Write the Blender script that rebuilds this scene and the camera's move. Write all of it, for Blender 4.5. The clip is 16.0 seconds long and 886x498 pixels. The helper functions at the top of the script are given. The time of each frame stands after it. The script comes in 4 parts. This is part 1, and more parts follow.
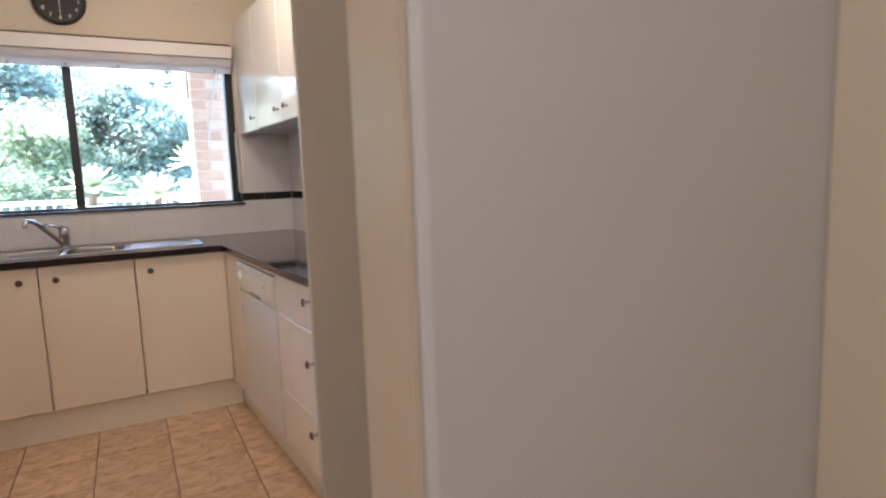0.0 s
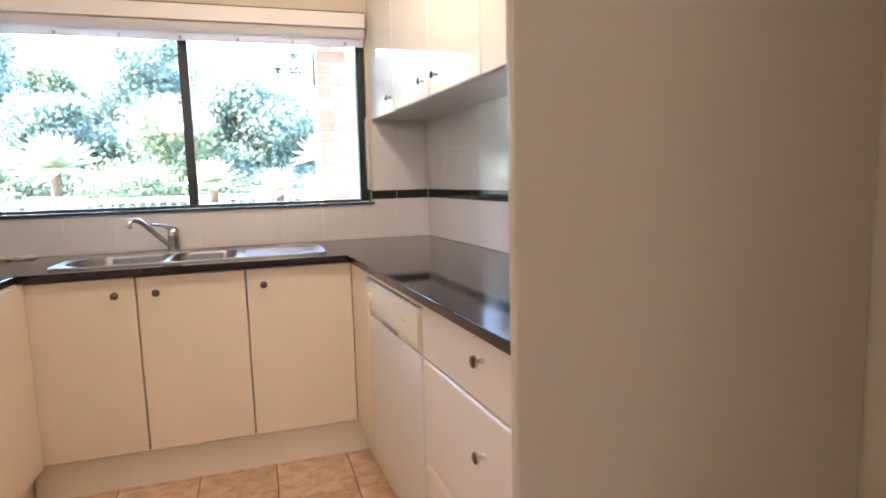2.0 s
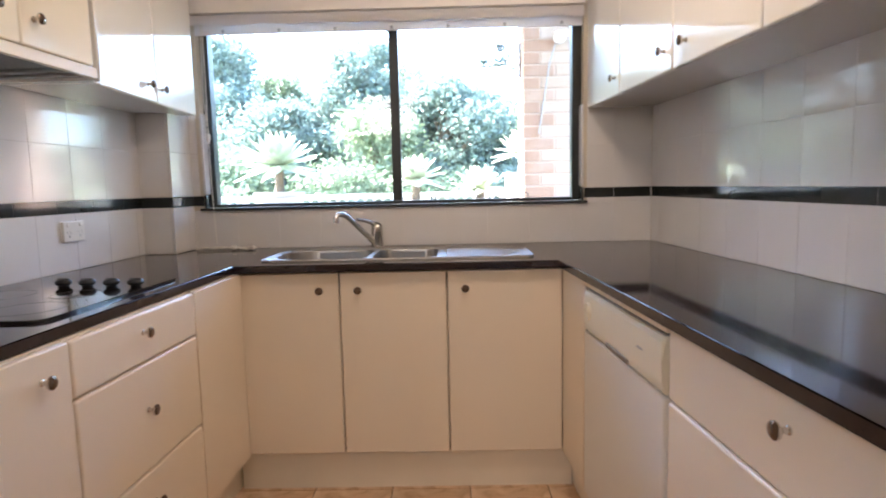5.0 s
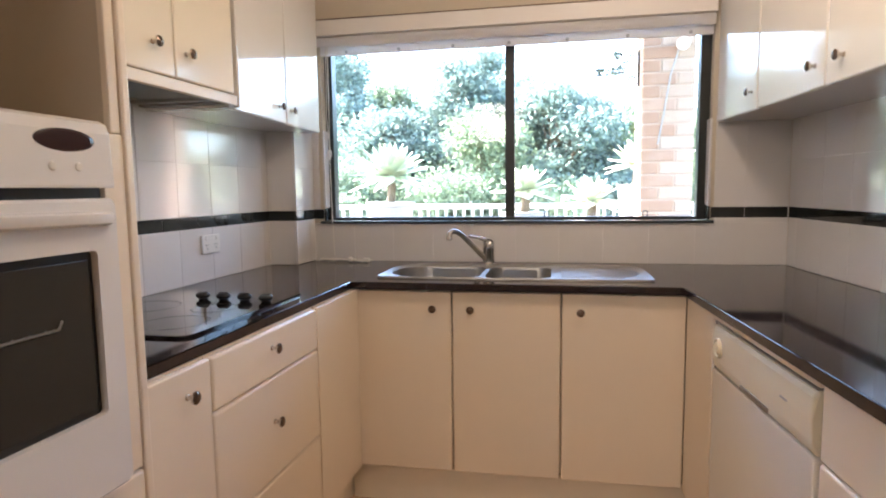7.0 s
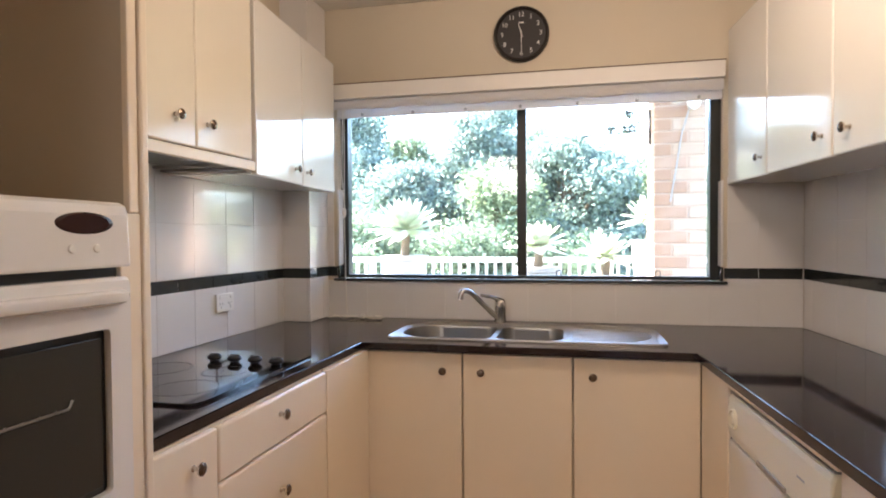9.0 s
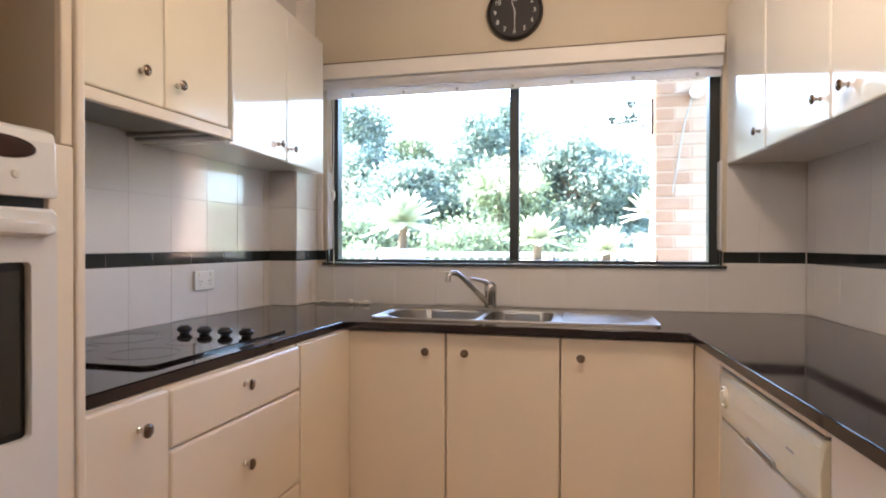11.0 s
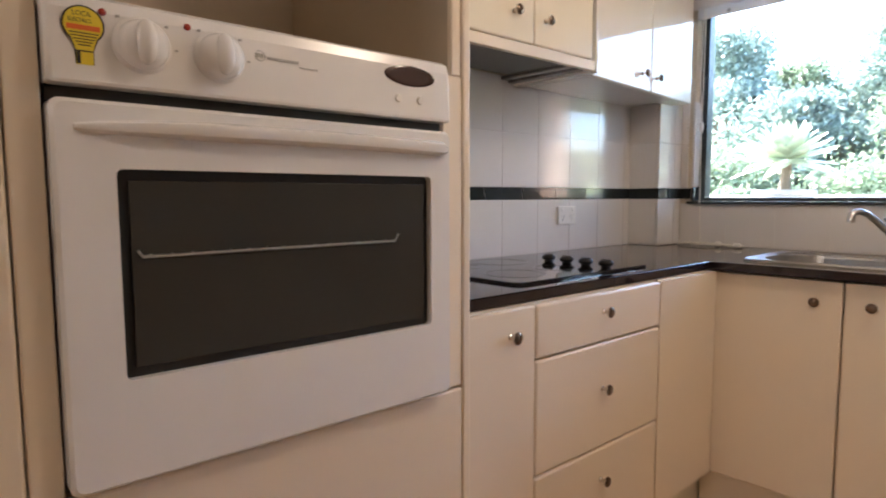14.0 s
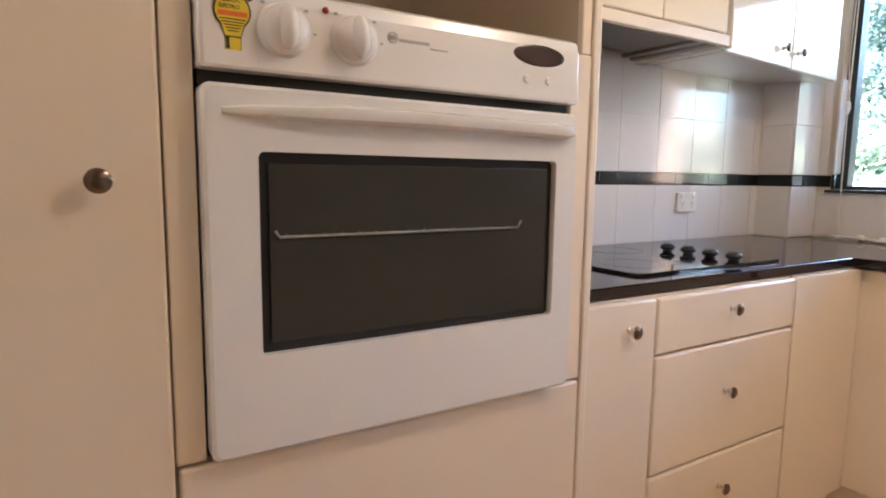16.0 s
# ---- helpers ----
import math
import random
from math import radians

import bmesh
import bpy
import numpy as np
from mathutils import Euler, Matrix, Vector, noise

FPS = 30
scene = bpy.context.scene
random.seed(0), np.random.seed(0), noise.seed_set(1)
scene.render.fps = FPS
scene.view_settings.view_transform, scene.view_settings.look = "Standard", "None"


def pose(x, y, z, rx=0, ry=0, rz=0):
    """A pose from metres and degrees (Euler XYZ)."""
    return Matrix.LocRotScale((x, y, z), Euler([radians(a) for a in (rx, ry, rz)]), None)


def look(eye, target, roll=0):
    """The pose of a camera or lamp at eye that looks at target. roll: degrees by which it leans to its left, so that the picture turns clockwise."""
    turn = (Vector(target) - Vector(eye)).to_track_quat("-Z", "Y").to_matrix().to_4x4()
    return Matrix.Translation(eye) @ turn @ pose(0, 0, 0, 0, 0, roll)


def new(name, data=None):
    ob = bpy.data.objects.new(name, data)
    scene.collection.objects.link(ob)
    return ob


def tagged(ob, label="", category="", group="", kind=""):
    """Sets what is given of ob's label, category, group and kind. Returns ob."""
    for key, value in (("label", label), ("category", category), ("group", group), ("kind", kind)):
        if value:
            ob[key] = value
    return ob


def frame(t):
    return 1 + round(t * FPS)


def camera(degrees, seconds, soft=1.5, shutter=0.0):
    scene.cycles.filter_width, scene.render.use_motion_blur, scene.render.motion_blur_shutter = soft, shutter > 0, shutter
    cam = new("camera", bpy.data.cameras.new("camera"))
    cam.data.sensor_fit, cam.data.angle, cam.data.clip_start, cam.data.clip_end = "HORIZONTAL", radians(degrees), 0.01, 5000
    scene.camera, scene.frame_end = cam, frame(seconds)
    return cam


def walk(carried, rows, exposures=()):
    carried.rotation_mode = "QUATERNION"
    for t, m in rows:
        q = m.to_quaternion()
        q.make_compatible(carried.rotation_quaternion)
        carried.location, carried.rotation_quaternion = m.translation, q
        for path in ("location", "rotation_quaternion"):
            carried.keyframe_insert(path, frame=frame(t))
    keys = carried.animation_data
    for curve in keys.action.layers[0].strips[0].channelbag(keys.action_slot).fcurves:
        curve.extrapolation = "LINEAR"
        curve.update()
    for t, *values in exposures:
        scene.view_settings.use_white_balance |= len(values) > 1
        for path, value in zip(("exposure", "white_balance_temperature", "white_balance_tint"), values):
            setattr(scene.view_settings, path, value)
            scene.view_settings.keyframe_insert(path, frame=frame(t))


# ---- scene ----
cam = camera(74.1, 16.0, soft=1.9, shutter=0.5)
# seconds, eye, target, roll
PATH = [
    (0, (0.212, -0.186, 1.234), (1.15, 1.562, 0.981), -2.0),
    (0.5, (0.21, 0.031, 1.225), (1.046, 1.83, 0.971), -1.9),
    (1, (0.251, 0.248, 1.225), (0.977, 2.094, 0.972), -2.0),
    (1.5, (0.279, 0.417, 1.217), (0.891, 2.306, 0.975), -1.8),
    (2, (0.292, 0.621, 1.212), (0.884, 2.516, 0.973), -1.6),
    (2.5, (0.268, 0.771, 1.208), (0.862, 2.666, 0.971), -1.3),
    (3, (0.283, 0.882, 1.212), (0.82, 2.795, 0.98), -1.3),
    (3.5, (0.289, 0.923, 1.194), (0.678, 2.873, 0.977), -1.4),
    (4, (0.266, 0.928, 1.188), (0.497, 2.903, 0.972), -1.4),
    (4.5, (0.26, 0.933, 1.185), (0.349, 2.919, 0.968), -1.3),
    (5, (0.251, 0.951, 1.183), (0.217, 2.94, 0.967), -1.3),
    (7.3, (0.198, 0.974, 1.276), (-0.201, 2.924, 1.079), -0.7),
    (7.5, (0.205, 0.972, 1.296), (-0.206, 2.92, 1.107), -0.7),
    (8, (0.21, 0.964, 1.317), (-0.213, 2.915, 1.198), -0.5),
    (8.2, (0.212, 0.957, 1.319), (-0.211, 2.91, 1.236), -0.5),
    (10.3, (0.258, 0.99, 1.232), (-0.18, 2.941, 1.215), 0.0),
    (10.5, (0.274, 0.985, 1.216), (-0.171, 2.935, 1.208), 0.0),
    (11, (0.298, 1.064, 1.185), (-0.164, 3.01, 1.171), 0.1),
    (11.5, (0.326, 1.118, 1.169), (-0.27, 3.027, 1.132), -0.2),
    (12, (0.311, 1.111, 1.154), (-0.525, 2.927, 1.092), -0.6),
    (12.5, (0.313, 1.101, 1.148), (-0.761, 2.786, 1.054), -0.4),
    (13, (0.302, 1.095, 1.128), (-0.929, 2.666, 1.004), -0.5),
    (13.5, (0.285, 1.086, 1.124), (-1.082, 2.537, 0.971), -0.3),
    (14, (0.273, 1.084, 1.122), (-1.188, 2.438, 0.945), -0.2),
    (14.5, (0.26, 1.083, 1.121), (-1.278, 2.347, 0.927), -0.0),
    (15, (0.244, 1.08, 1.123), (-1.347, 2.273, 0.909), 0.3),
    (15.5, (0.231, 1.072, 1.125), (-1.399, 2.208, 0.894), 0.6),
    (16, (0.225, 1.065, 1.129), (-1.43, 2.16, 0.885), 0.8),
]
walk(cam, [(t, look(eye, target, roll)) for t, eye, target, roll in PATH], exposures=[(0.0, 4.1, 5500, 12), (1.0, 4.38, 5650, 12), (2.0, 4.6, 5800, 12), (3.0, 4.4, 5750, 12), (4.5, 4.2, 5750, 12), (8.0, 4.1, 6000, 12), (11.0, 4.15, 6000, 12), (12.5, 3.9, 6000, 12), (14.0, 4.05, 5950, 12), (16.0, 4.45, 5900, 12)])

# ---- light ----
world = bpy.data.worlds.new("sky")
scene.world = world
world.use_nodes = True
wn = world.node_tree.nodes
sky = wn.new("ShaderNodeTexSky")
sky.sky_type = "NISHITA"
sky.sun_disc = False
sky.sun_elevation, sky.sun_rotation = radians(46.5), radians(286.7)
world.node_tree.links.new(sky.outputs[0], wn["Background"].inputs[0])
wn["Background"].inputs[1].default_value = 0.17


def lamp(name, kind, energy, colour, m, size=None, size_y=None):
    data = bpy.data.lights.new(name, kind)
    data.energy, data.color = energy, colour
    if kind == "AREA":
        data.shape, data.size, data.size_y = "RECTANGLE", size, size_y
    ob = new(name, data)
    ob.matrix_world = m
    return ob


sun = lamp("sun", "SUN", 4.6, (1.0, 0.95, 0.86), look((-5, 1.5, 5.5), (0, 0, 0)))
sun.data.angle = radians(0.5)
# warm ceiling light of the kitchen, and the lit room behind the opening
bulb = lamp("ceiling_glow", "POINT", 1.4, (1.0, 0.77, 0.56), pose(0.42, 2.40, 2.30))
bulb.data.shadow_soft_size = 0.14
lamp("hall_glow", "AREA", 1.12, (1.0, 0.86, 0.72), look((-0.72, -0.95, 2.1), (0.1, 2.6, 0.6)), 1.0, 0.5)



# ---- materials ----
def material(name, base, rough=0.5, metal=0.0, vary=0.06, scale=6.0, bump=0.0, bump_scale=60.0, coat=0.0, rough_vary=0.05, spec=0.5, per_object=0.0):
    m = bpy.data.materials.new(name)
    m.use_nodes = True
    nt = m.node_tree
    n, l = nt.nodes, nt.links
    b = n["Principled BSDF"]
    tc = n.new("ShaderNodeTexCoord")
    no = n.new("ShaderNodeTexNoise")
    no.inputs["Scale"].default_value, no.inputs["Detail"].default_value = scale, 6
    l.new(tc.outputs["Object"], no.inputs["Vector"])
    mx = n.new("ShaderNodeMix")
    mx.data_type = "RGBA"
    mx.inputs[6].default_value = [c * (1 - vary) for c in base] + [1]
    mx.inputs[7].default_value = [min(1, c * (1 + vary)) for c in base] + [1]
    l.new(no.outputs["Fac"], mx.inputs[0])
    col = mx.outputs[2]
    if per_object:
        oi = n.new("ShaderNodeObjectInfo")
        hs = n.new("ShaderNodeHueSaturation")
        mr = n.new("ShaderNodeMapRange")
        mr.inputs[3].default_value, mr.inputs[4].default_value = 1 - per_object, 1 + per_object
        l.new(oi.outputs["Random"], mr.inputs[0])
        l.new(mr.outputs[0], hs.inputs["Value"])
        l.new(col, hs.inputs["Color"])
        col = hs.outputs[0]
    l.new(col, b.inputs["Base Color"])
    mr2 = n.new("ShaderNodeMapRange")
    mr2.inputs[3].default_value, mr2.inputs[4].default_value = max(0.0, rough - rough_vary), rough + rough_vary
    l.new(no.outputs["Fac"], mr2.inputs[0])
    l.new(mr2.outputs[0], b.inputs["Roughness"])
    b.inputs["Metallic"].default_value = metal
    b.inputs["Coat Weight"].default_value = coat
    b.inputs["Specular IOR Level"].default_value = spec
    if bump:
        n2 = n.new("ShaderNodeTexNoise")
        n2.inputs["Scale"].default_value, n2.inputs["Detail"].default_value = bump_scale, 4
        l.new(tc.outputs["Object"], n2.inputs["Vector"])
        bp = n.new("ShaderNodeBump")
        bp.inputs["Strength"].default_value, bp.inputs["Distance"].default_value = bump, 0.01
        l.new(n2.outputs["Fac"], bp.inputs["Height"])
        l.new(bp.outputs[0], b.inputs["Normal"])
    return m


M_CREAM = material("cream_satin_lacquer", (0.82, 0.71, 0.57), 0.33, vary=0.04, scale=2.5, bump=0.02, bump_scale=35, rough_vary=0.06)
M_GLOSS = material("white_gloss_lacquer", (0.82, 0.78, 0.72), 0.085, vary=0.02, scale=2, bump=0.003, bump_scale=5, rough_vary=0.015, coat=0.0, spec=0.38)
# gloss lacquer tinted cream, the ceiling light's warmth put into the colour
M_GLOSS_WARM = material("white_gloss_warm_light", (0.84, 0.76, 0.63), 0.13, vary=0.03, scale=2, bump=0.003, bump_scale=5, rough_vary=0.03, spec=0.4)
M_CARCASS = material("cream_melamine", (0.72, 0.62, 0.48), 0.45, vary=0.05)
M_KICK = material("cream_kickboard", (0.82, 0.74, 0.61), 0.5, vary=0.1, scale=4)
M_TAN = material("beige_wall_paint", (0.65, 0.57, 0.45), 0.75, vary=0.04, scale=3, bump=0.03, bump_scale=120)
M_PANEL = material("beige_laminate_panel", (0.56, 0.48, 0.38), 0.42, vary=0.03, scale=2)
M_HALL = material("pale_grey_gloss_paint", (0.56, 0.555, 0.56), 0.25, vary=0.03, scale=1.5)
M_CEIL = material("ceiling_paint", (0.80, 0.77, 0.70), 0.85, vary=0.02)
M_TILE = material("white_glazed_tile", (0.76, 0.73, 0.71), 0.09, vary=0.03, scale=5, bump=0.015, bump_scale=12, rough_vary=0.03, per_object=0.012)
M_BAND = material("dark_green_glazed_tile", (0.026, 0.028, 0.027), 0.08, vary=0.35, scale=14, bump=0.02, bump_scale=15, rough_vary=0.03, per_object=0.25)
M_GROUT = material("pale_grout", (0.76, 0.73, 0.70), 0.85, vary=0.12, scale=25)
M_FLOORGROUT = material("brown_grout", (0.16, 0.10, 0.06), 0.9, vary=0.2, scale=25)
M_BLACK = material("black_plastic", (0.012, 0.012, 0.013), 0.3, vary=0.2)
M_FRAME = material("black_aluminium", (0.018, 0.021, 0.02), 0.35, vary=0.2, scale=10)
M_COOK = material("black_glass_ceramic", (0.012, 0.009, 0.008), 0.05, vary=0.2, rough_vary=0.02)
M_CHROME = material("polished_chrome", (0.62, 0.58, 0.53), 0.10, metal=1.0, vary=0.08, scale=60, rough_vary=0.03)
# dark face of the chrome knobs: the dim room's reflection as a colour
M_KNOBMIRROR = material("chrome_dark_reflection", (0.17, 0.12, 0.09), 0.16, metal=0.7, vary=0.15, scale=60)
M_TAP = material("brushed_chrome", (0.66, 0.64, 0.61), 0.16, metal=1.0, vary=0.05, scale=40)
M_STEEL = material("stainless_steel", (0.38, 0.36, 0.33), 0.34, metal=1.0, vary=0.08, scale=30, bump=0.02, bump_scale=160, rough_vary=0.08)
M_APPL = material("white_enamel", (0.80, 0.775, 0.755), 0.16, vary=0.015, scale=3, rough_vary=0.03)
M_DW = material("dishwasher_white", (0.76, 0.72, 0.66), 0.3, vary=0.03, scale=3)
M_DWPANEL = material("yellowed_plastic", (0.80, 0.73, 0.57), 0.35, vary=0.06, scale=5)
M_OVENGLASS = material("dark_oven_glass", (0.046, 0.042, 0.036), 0.22, vary=0.12, scale=4, rough_vary=0.03, spec=0.22)
M_CAVITY = material("oven_enamel", (0.06, 0.058, 0.055), 0.35, vary=0.2)
M_DISPLAY = material("brown_display", (0.035, 0.012, 0.010), 0.15, vary=0.1)
M_RED = material("red_lens", (0.30, 0.03, 0.02), 0.25, vary=0.1)
M_GREYPRINT = material("grey_print", (0.42, 0.41, 0.40), 0.5, vary=0.05)
M_ZONE = material("dim_zone_print", (0.06, 0.055, 0.05), 0.3, vary=0.1)
M_YELLOW = material("yellow_sticker", (0.80, 0.62, 0.03), 0.4, vary=0.04)
M_ORANGE = material("orange_ink", (0.75, 0.16, 0.02), 0.5, vary=0.04)
M_INK = material("black_ink", (0.015, 0.013, 0.012), 0.5, vary=0.05)
def fabric_material():
    m = material("white_blind_fabric", (0.80, 0.77, 0.76), 0.8, vary=0.03, scale=12, bump=0.1, bump_scale=220)
    n, l = m.node_tree.nodes, m.node_tree.links
    tr = n.new("ShaderNodeBsdfTranslucent")
    tr.inputs[0].default_value = (0.80, 0.77, 0.76, 1)
    mx = n.new("ShaderNodeMixShader")
    mx.inputs[0].default_value = 0.45
    l.new(n["Principled BSDF"].outputs[0], mx.inputs[1])
    l.new(tr.outputs[0], mx.inputs[2])
    l.new(mx.outputs[0], n["Material Output"].inputs[0])
    return m


M_BLIND = fabric_material()
M_SHADOWLINE = material("brown_shadow_line", (0.20, 0.145, 0.10), 0.6, vary=0.15)
M_PELMET = material("white_painted_timber", (0.80, 0.76, 0.72), 0.5, vary=0.03)
M_CLOCK = material("clock_case", (0.018, 0.014, 0.013), 0.22, vary=0.1)
M_FACE = material("clock_dial", (0.035, 0.030, 0.030), 0.6, vary=0.1)
M_WHITE = material("white_mark", (0.8, 0.78, 0.74), 0.5, vary=0.02)
M_PLASTIC = material("white_plastic", (0.78, 0.75, 0.70), 0.35, vary=0.03)
M_FILTER = material("hood_filter_metal", (0.30, 0.28, 0.26), 0.4, metal=0.8, vary=0.2, scale=40)
M_HOODDARK = material("hood_underside", (0.16, 0.15, 0.145), 0.4, vary=0.15)
M_RAIL = material("white_railing_paint", (0.80, 0.80, 0.80), 0.4, vary=0.03)
M_SLAB = material("balcony_floor_tile", (0.17, 0.13, 0.10), 0.8, vary=0.15, scale=5)
M_SOIL = material("grass_ground", (0.10, 0.13, 0.05), 0.9, vary=0.4, scale=1.5)
M_POT = material("grey_stone_pot", (0.40, 0.39, 0.37), 0.7, vary=0.15, scale=10)
M_MORTAR = material("cream_mortar", (0.52, 0.39, 0.30), 0.95, vary=0.15, scale=20, bump=0.3, bump_scale=120)
M_BARK = material("bark", (0.16, 0.12, 0.08), 0.9, vary=0.3, scale=12, bump=0.4, bump_scale=30)
M_AGAVE = material("pale_agave_leaf", (0.64, 0.70, 0.52), 0.42, vary=0.18, scale=6)
M_CORD = material("white_cord", (0.76, 0.72, 0.64), 0.5, vary=0.04)


def stone_material():
    m = material("dark_polished_stone", (0.020, 0.014, 0.016), 0.06, vary=0.25, scale=30, rough_vary=0.02)
    nt = m.node_tree
    n, l = nt.nodes, nt.links
    b = n["Principled BSDF"]
    vo = n.new("ShaderNodeTexVoronoi")
    vo.inputs["Scale"].default_value = 320
    tc = n.new("ShaderNodeTexCoord")
    l.new(tc.outputs["Object"], vo.inputs["Vector"])
    ra = n.new("ShaderNodeValToRGB")
    ra.color_ramp.elements[0].position, ra.color_ramp.elements[0].color = 0.06, (0.05, 0.036, 0.038, 1)
    ra.color_ramp.elements[1].position, ra.color_ramp.elements[1].color = 0.28, (0.017, 0.0105, 0.012, 1)
    l.new(vo.outputs["Distance"], ra.inputs[0])
    l.new(ra.outputs[0], b.inputs["Base Color"])
    return m


M_STONE = stone_material()


def floor_tile_material():
    m = material("marbled_beige_floor_tile", (0.5, 0.33, 0.2), 0.3, per_object=0.08)
    nt = m.node_tree
    n, l = nt.nodes, nt.links
    hs = next(x for x in n if x.bl_idname == "ShaderNodeHueSaturation")
    tc = n.new("ShaderNodeTexCoord")
    n1 = n.new("ShaderNodeTexNoise")
    n1.inputs["Scale"].default_value, n1.inputs["Detail"].default_value = 9, 8
    n1.inputs["Distortion"].default_value = 1.6
    l.new(tc.outputs["Object"], n1.inputs["Vector"])
    ra = n.new("ShaderNodeValToRGB")
    e = ra.color_ramp.elements
    e[0].position, e[0].color = 0.30, (0.42, 0.25, 0.13, 1)
    e[1].position, e[1].color = 0.72, (0.74, 0.56, 0.40, 1)
    mid = e.new(0.48)
    mid.color = (0.61, 0.41, 0.25, 1)
    l.new(n1.outputs["Fac"], ra.inputs[0])
    l.new(ra.outputs[0], hs.inputs["Color"])
    return m


M_FLOORTILE = floor_tile_material()


def brick_material(name, dark, light):
    m = material(name, (0.5, 0.3, 0.2), 0.85, vary=0.2, scale=14, bump=0.3, bump_scale=90)
    nt = m.node_tree
    n, l = nt.nodes, nt.links
    b = n["Principled BSDF"]
    oi = n.new("ShaderNodeObjectInfo")
    tc = n.new("ShaderNodeTexCoord")
    no = n.new("ShaderNodeTexNoise")
    no.inputs["Scale"].default_value, no.inputs["Detail"].default_value = 9, 7
    l.new(tc.outputs["Object"], no.inputs["Vector"])
    ad = n.new("ShaderNodeMath")
    ad.operation = "MULTIPLY_ADD"
    l.new(no.outputs["Fac"], ad.inputs[0])
    ad.inputs[1].default_value = 0.5
    su = n.new("ShaderNodeMath")
    su.operation = "MULTIPLY_ADD"
    l.new(oi.outputs["Random"], su.inputs[0])
    su.inputs[1].default_value, su.inputs[2].default_value = 0.30, 0.05
    l.new(su.outputs[0], ad.inputs[2])
    ra = n.new("ShaderNodeValToRGB")
    e = ra.color_ramp.elements
    e[0].position, e[0].color = 0.42, (*dark, 1)
    e[1].position, e[1].color = 0.62, (*light, 1)
    l.new(ad.outputs[0], ra.inputs[0])
    l.new(ra.outputs[0], b.inputs["Base Color"])
    return m


M_BRICK = brick_material("orange_mottled_brick", (0.44, 0.28, 0.195), (0.51, 0.36, 0.27))
M_BRICK_PALE = brick_material("cream_mottled_brick", (0.52, 0.39, 0.30), (0.57, 0.45, 0.36))


def leaf_material(name, dark, light):
    m = bpy.data.materials.new(name)
    m.use_nodes = True
    nt = m.node_tree
    n, l = nt.nodes, nt.links
    b = n["Principled BSDF"]
    ge = n.new("ShaderNodeNewGeometry")
    mx = n.new("ShaderNodeMix")
    mx.data_type = "RGBA"
    mx.inputs[6].default_value, mx.inputs[7].default_value = (*dark, 1), (*light, 1)
    l.new(ge.outputs["Random Per Island"], mx.inputs[0])
    l.new(mx.outputs[2], b.inputs["Base Color"])
    b.inputs["Roughness"].default_value = 0.4
    tr = n.new("ShaderNodeBsdfTranslucent")
    l.new(mx.outputs[2], tr.inputs[0])
    ad = n.new("ShaderNodeMixShader")
    ad.inputs[0].default_value = 0.35
    l.new(b.outputs[0], ad.inputs[1])
    l.new(tr.outputs[0], ad.inputs[2])
    l.new(ad.outputs[0], n["Material Output"].inputs[0])
    return m


M_LEAF = leaf_material("tree_leaves", (0.09, 0.14, 0.09), (0.30, 0.37, 0.23))
M_LEAF_DARK = leaf_material("dark_tree_leaves", (0.09, 0.14, 0.12), (0.33, 0.41, 0.33))
M_LEAF_LIGHT = leaf_material("pale_shrub_leaves", (0.12, 0.17, 0.09), (0.34, 0.40, 0.24))


def glass_material():
    m = bpy.data.materials.new("window_glass")
    m.use_nodes = True
    n, l = m.node_tree.nodes, m.node_tree.links
    tr = n.new("ShaderNodeBsdfTransparent")
    gl = n.new("ShaderNodeBsdfGlossy")
    gl.inputs["Roughness"].default_value = 0.02
    fr = n.new("ShaderNodeFresnel")
    fr.inputs[0].default_value = 1.45
    mx = n.new("ShaderNodeMixShader")
    l.new(fr.outputs[0], mx.inputs[0])
    l.new(tr.outputs[0], mx.inputs[1])
    l.new(gl.outputs[0], mx.inputs[2])
    l.new(mx.outputs[0], n["Material Output"].inputs[0])
    return m


M_GLASS = glass_material()

# ---- building helpers ----
# the two side runs stand slightly out of square with the window wall: x drifts with y from the pivot line
PIVOT, LEFT, RIGHT = 3.10, 0.0345, -0.0621
lean = [0.0]


def sx(x, y):
    return x + lean[0] * (y - PIVOT)


def thing(name, at, label, category, group=""):
    e = new(name)
    e.empty_display_size = 0.05
    e.location = (sx(at[0], at[1]), at[1], at[2])
    return tagged(e, label, category, group)


def world_place(ob):
    p = Vector(ob.location)
    while ob.parent:
        ob = ob.parent
        p += Vector(ob.location)
    return p


def part(name, bm, mat, parent=None, label="", smooth=True):
    me = bpy.data.meshes.new(name)
    base = world_place(parent) if parent else Vector((0, 0, 0))
    for v in bm.verts:
        v.co.x += lean[0] * (v.co.y - PIVOT)
    lo = Vector([min(v.co[i] for v in bm.verts) for i in range(3)])
    hi = Vector([max(v.co[i] for v in bm.verts) for i in range(3)])
    c = (lo + hi) / 2
    for v in bm.verts:
        v.co -= c
    bmesh.ops.recalc_face_normals(bm, faces=bm.faces)
    bm.to_mesh(me)
    bm.free()
    me.materials.append(mat)
    ob = new(name, me)
    if smooth:
        # broad faces stay flat, so that bevels do not bend their reflections
        me.set_sharp_from_angle(angle=radians(38))
        me.polygons.foreach_set("use_smooth", [p.area < 0.004 for p in me.polygons])
    ob.parent = parent
    ob.location = c - base
    if label:
        ob["label"] = label
    return ob


def structure(name, bm, mat, label, category):
    return tagged(part(name, bm, mat), label, category, kind="structure")


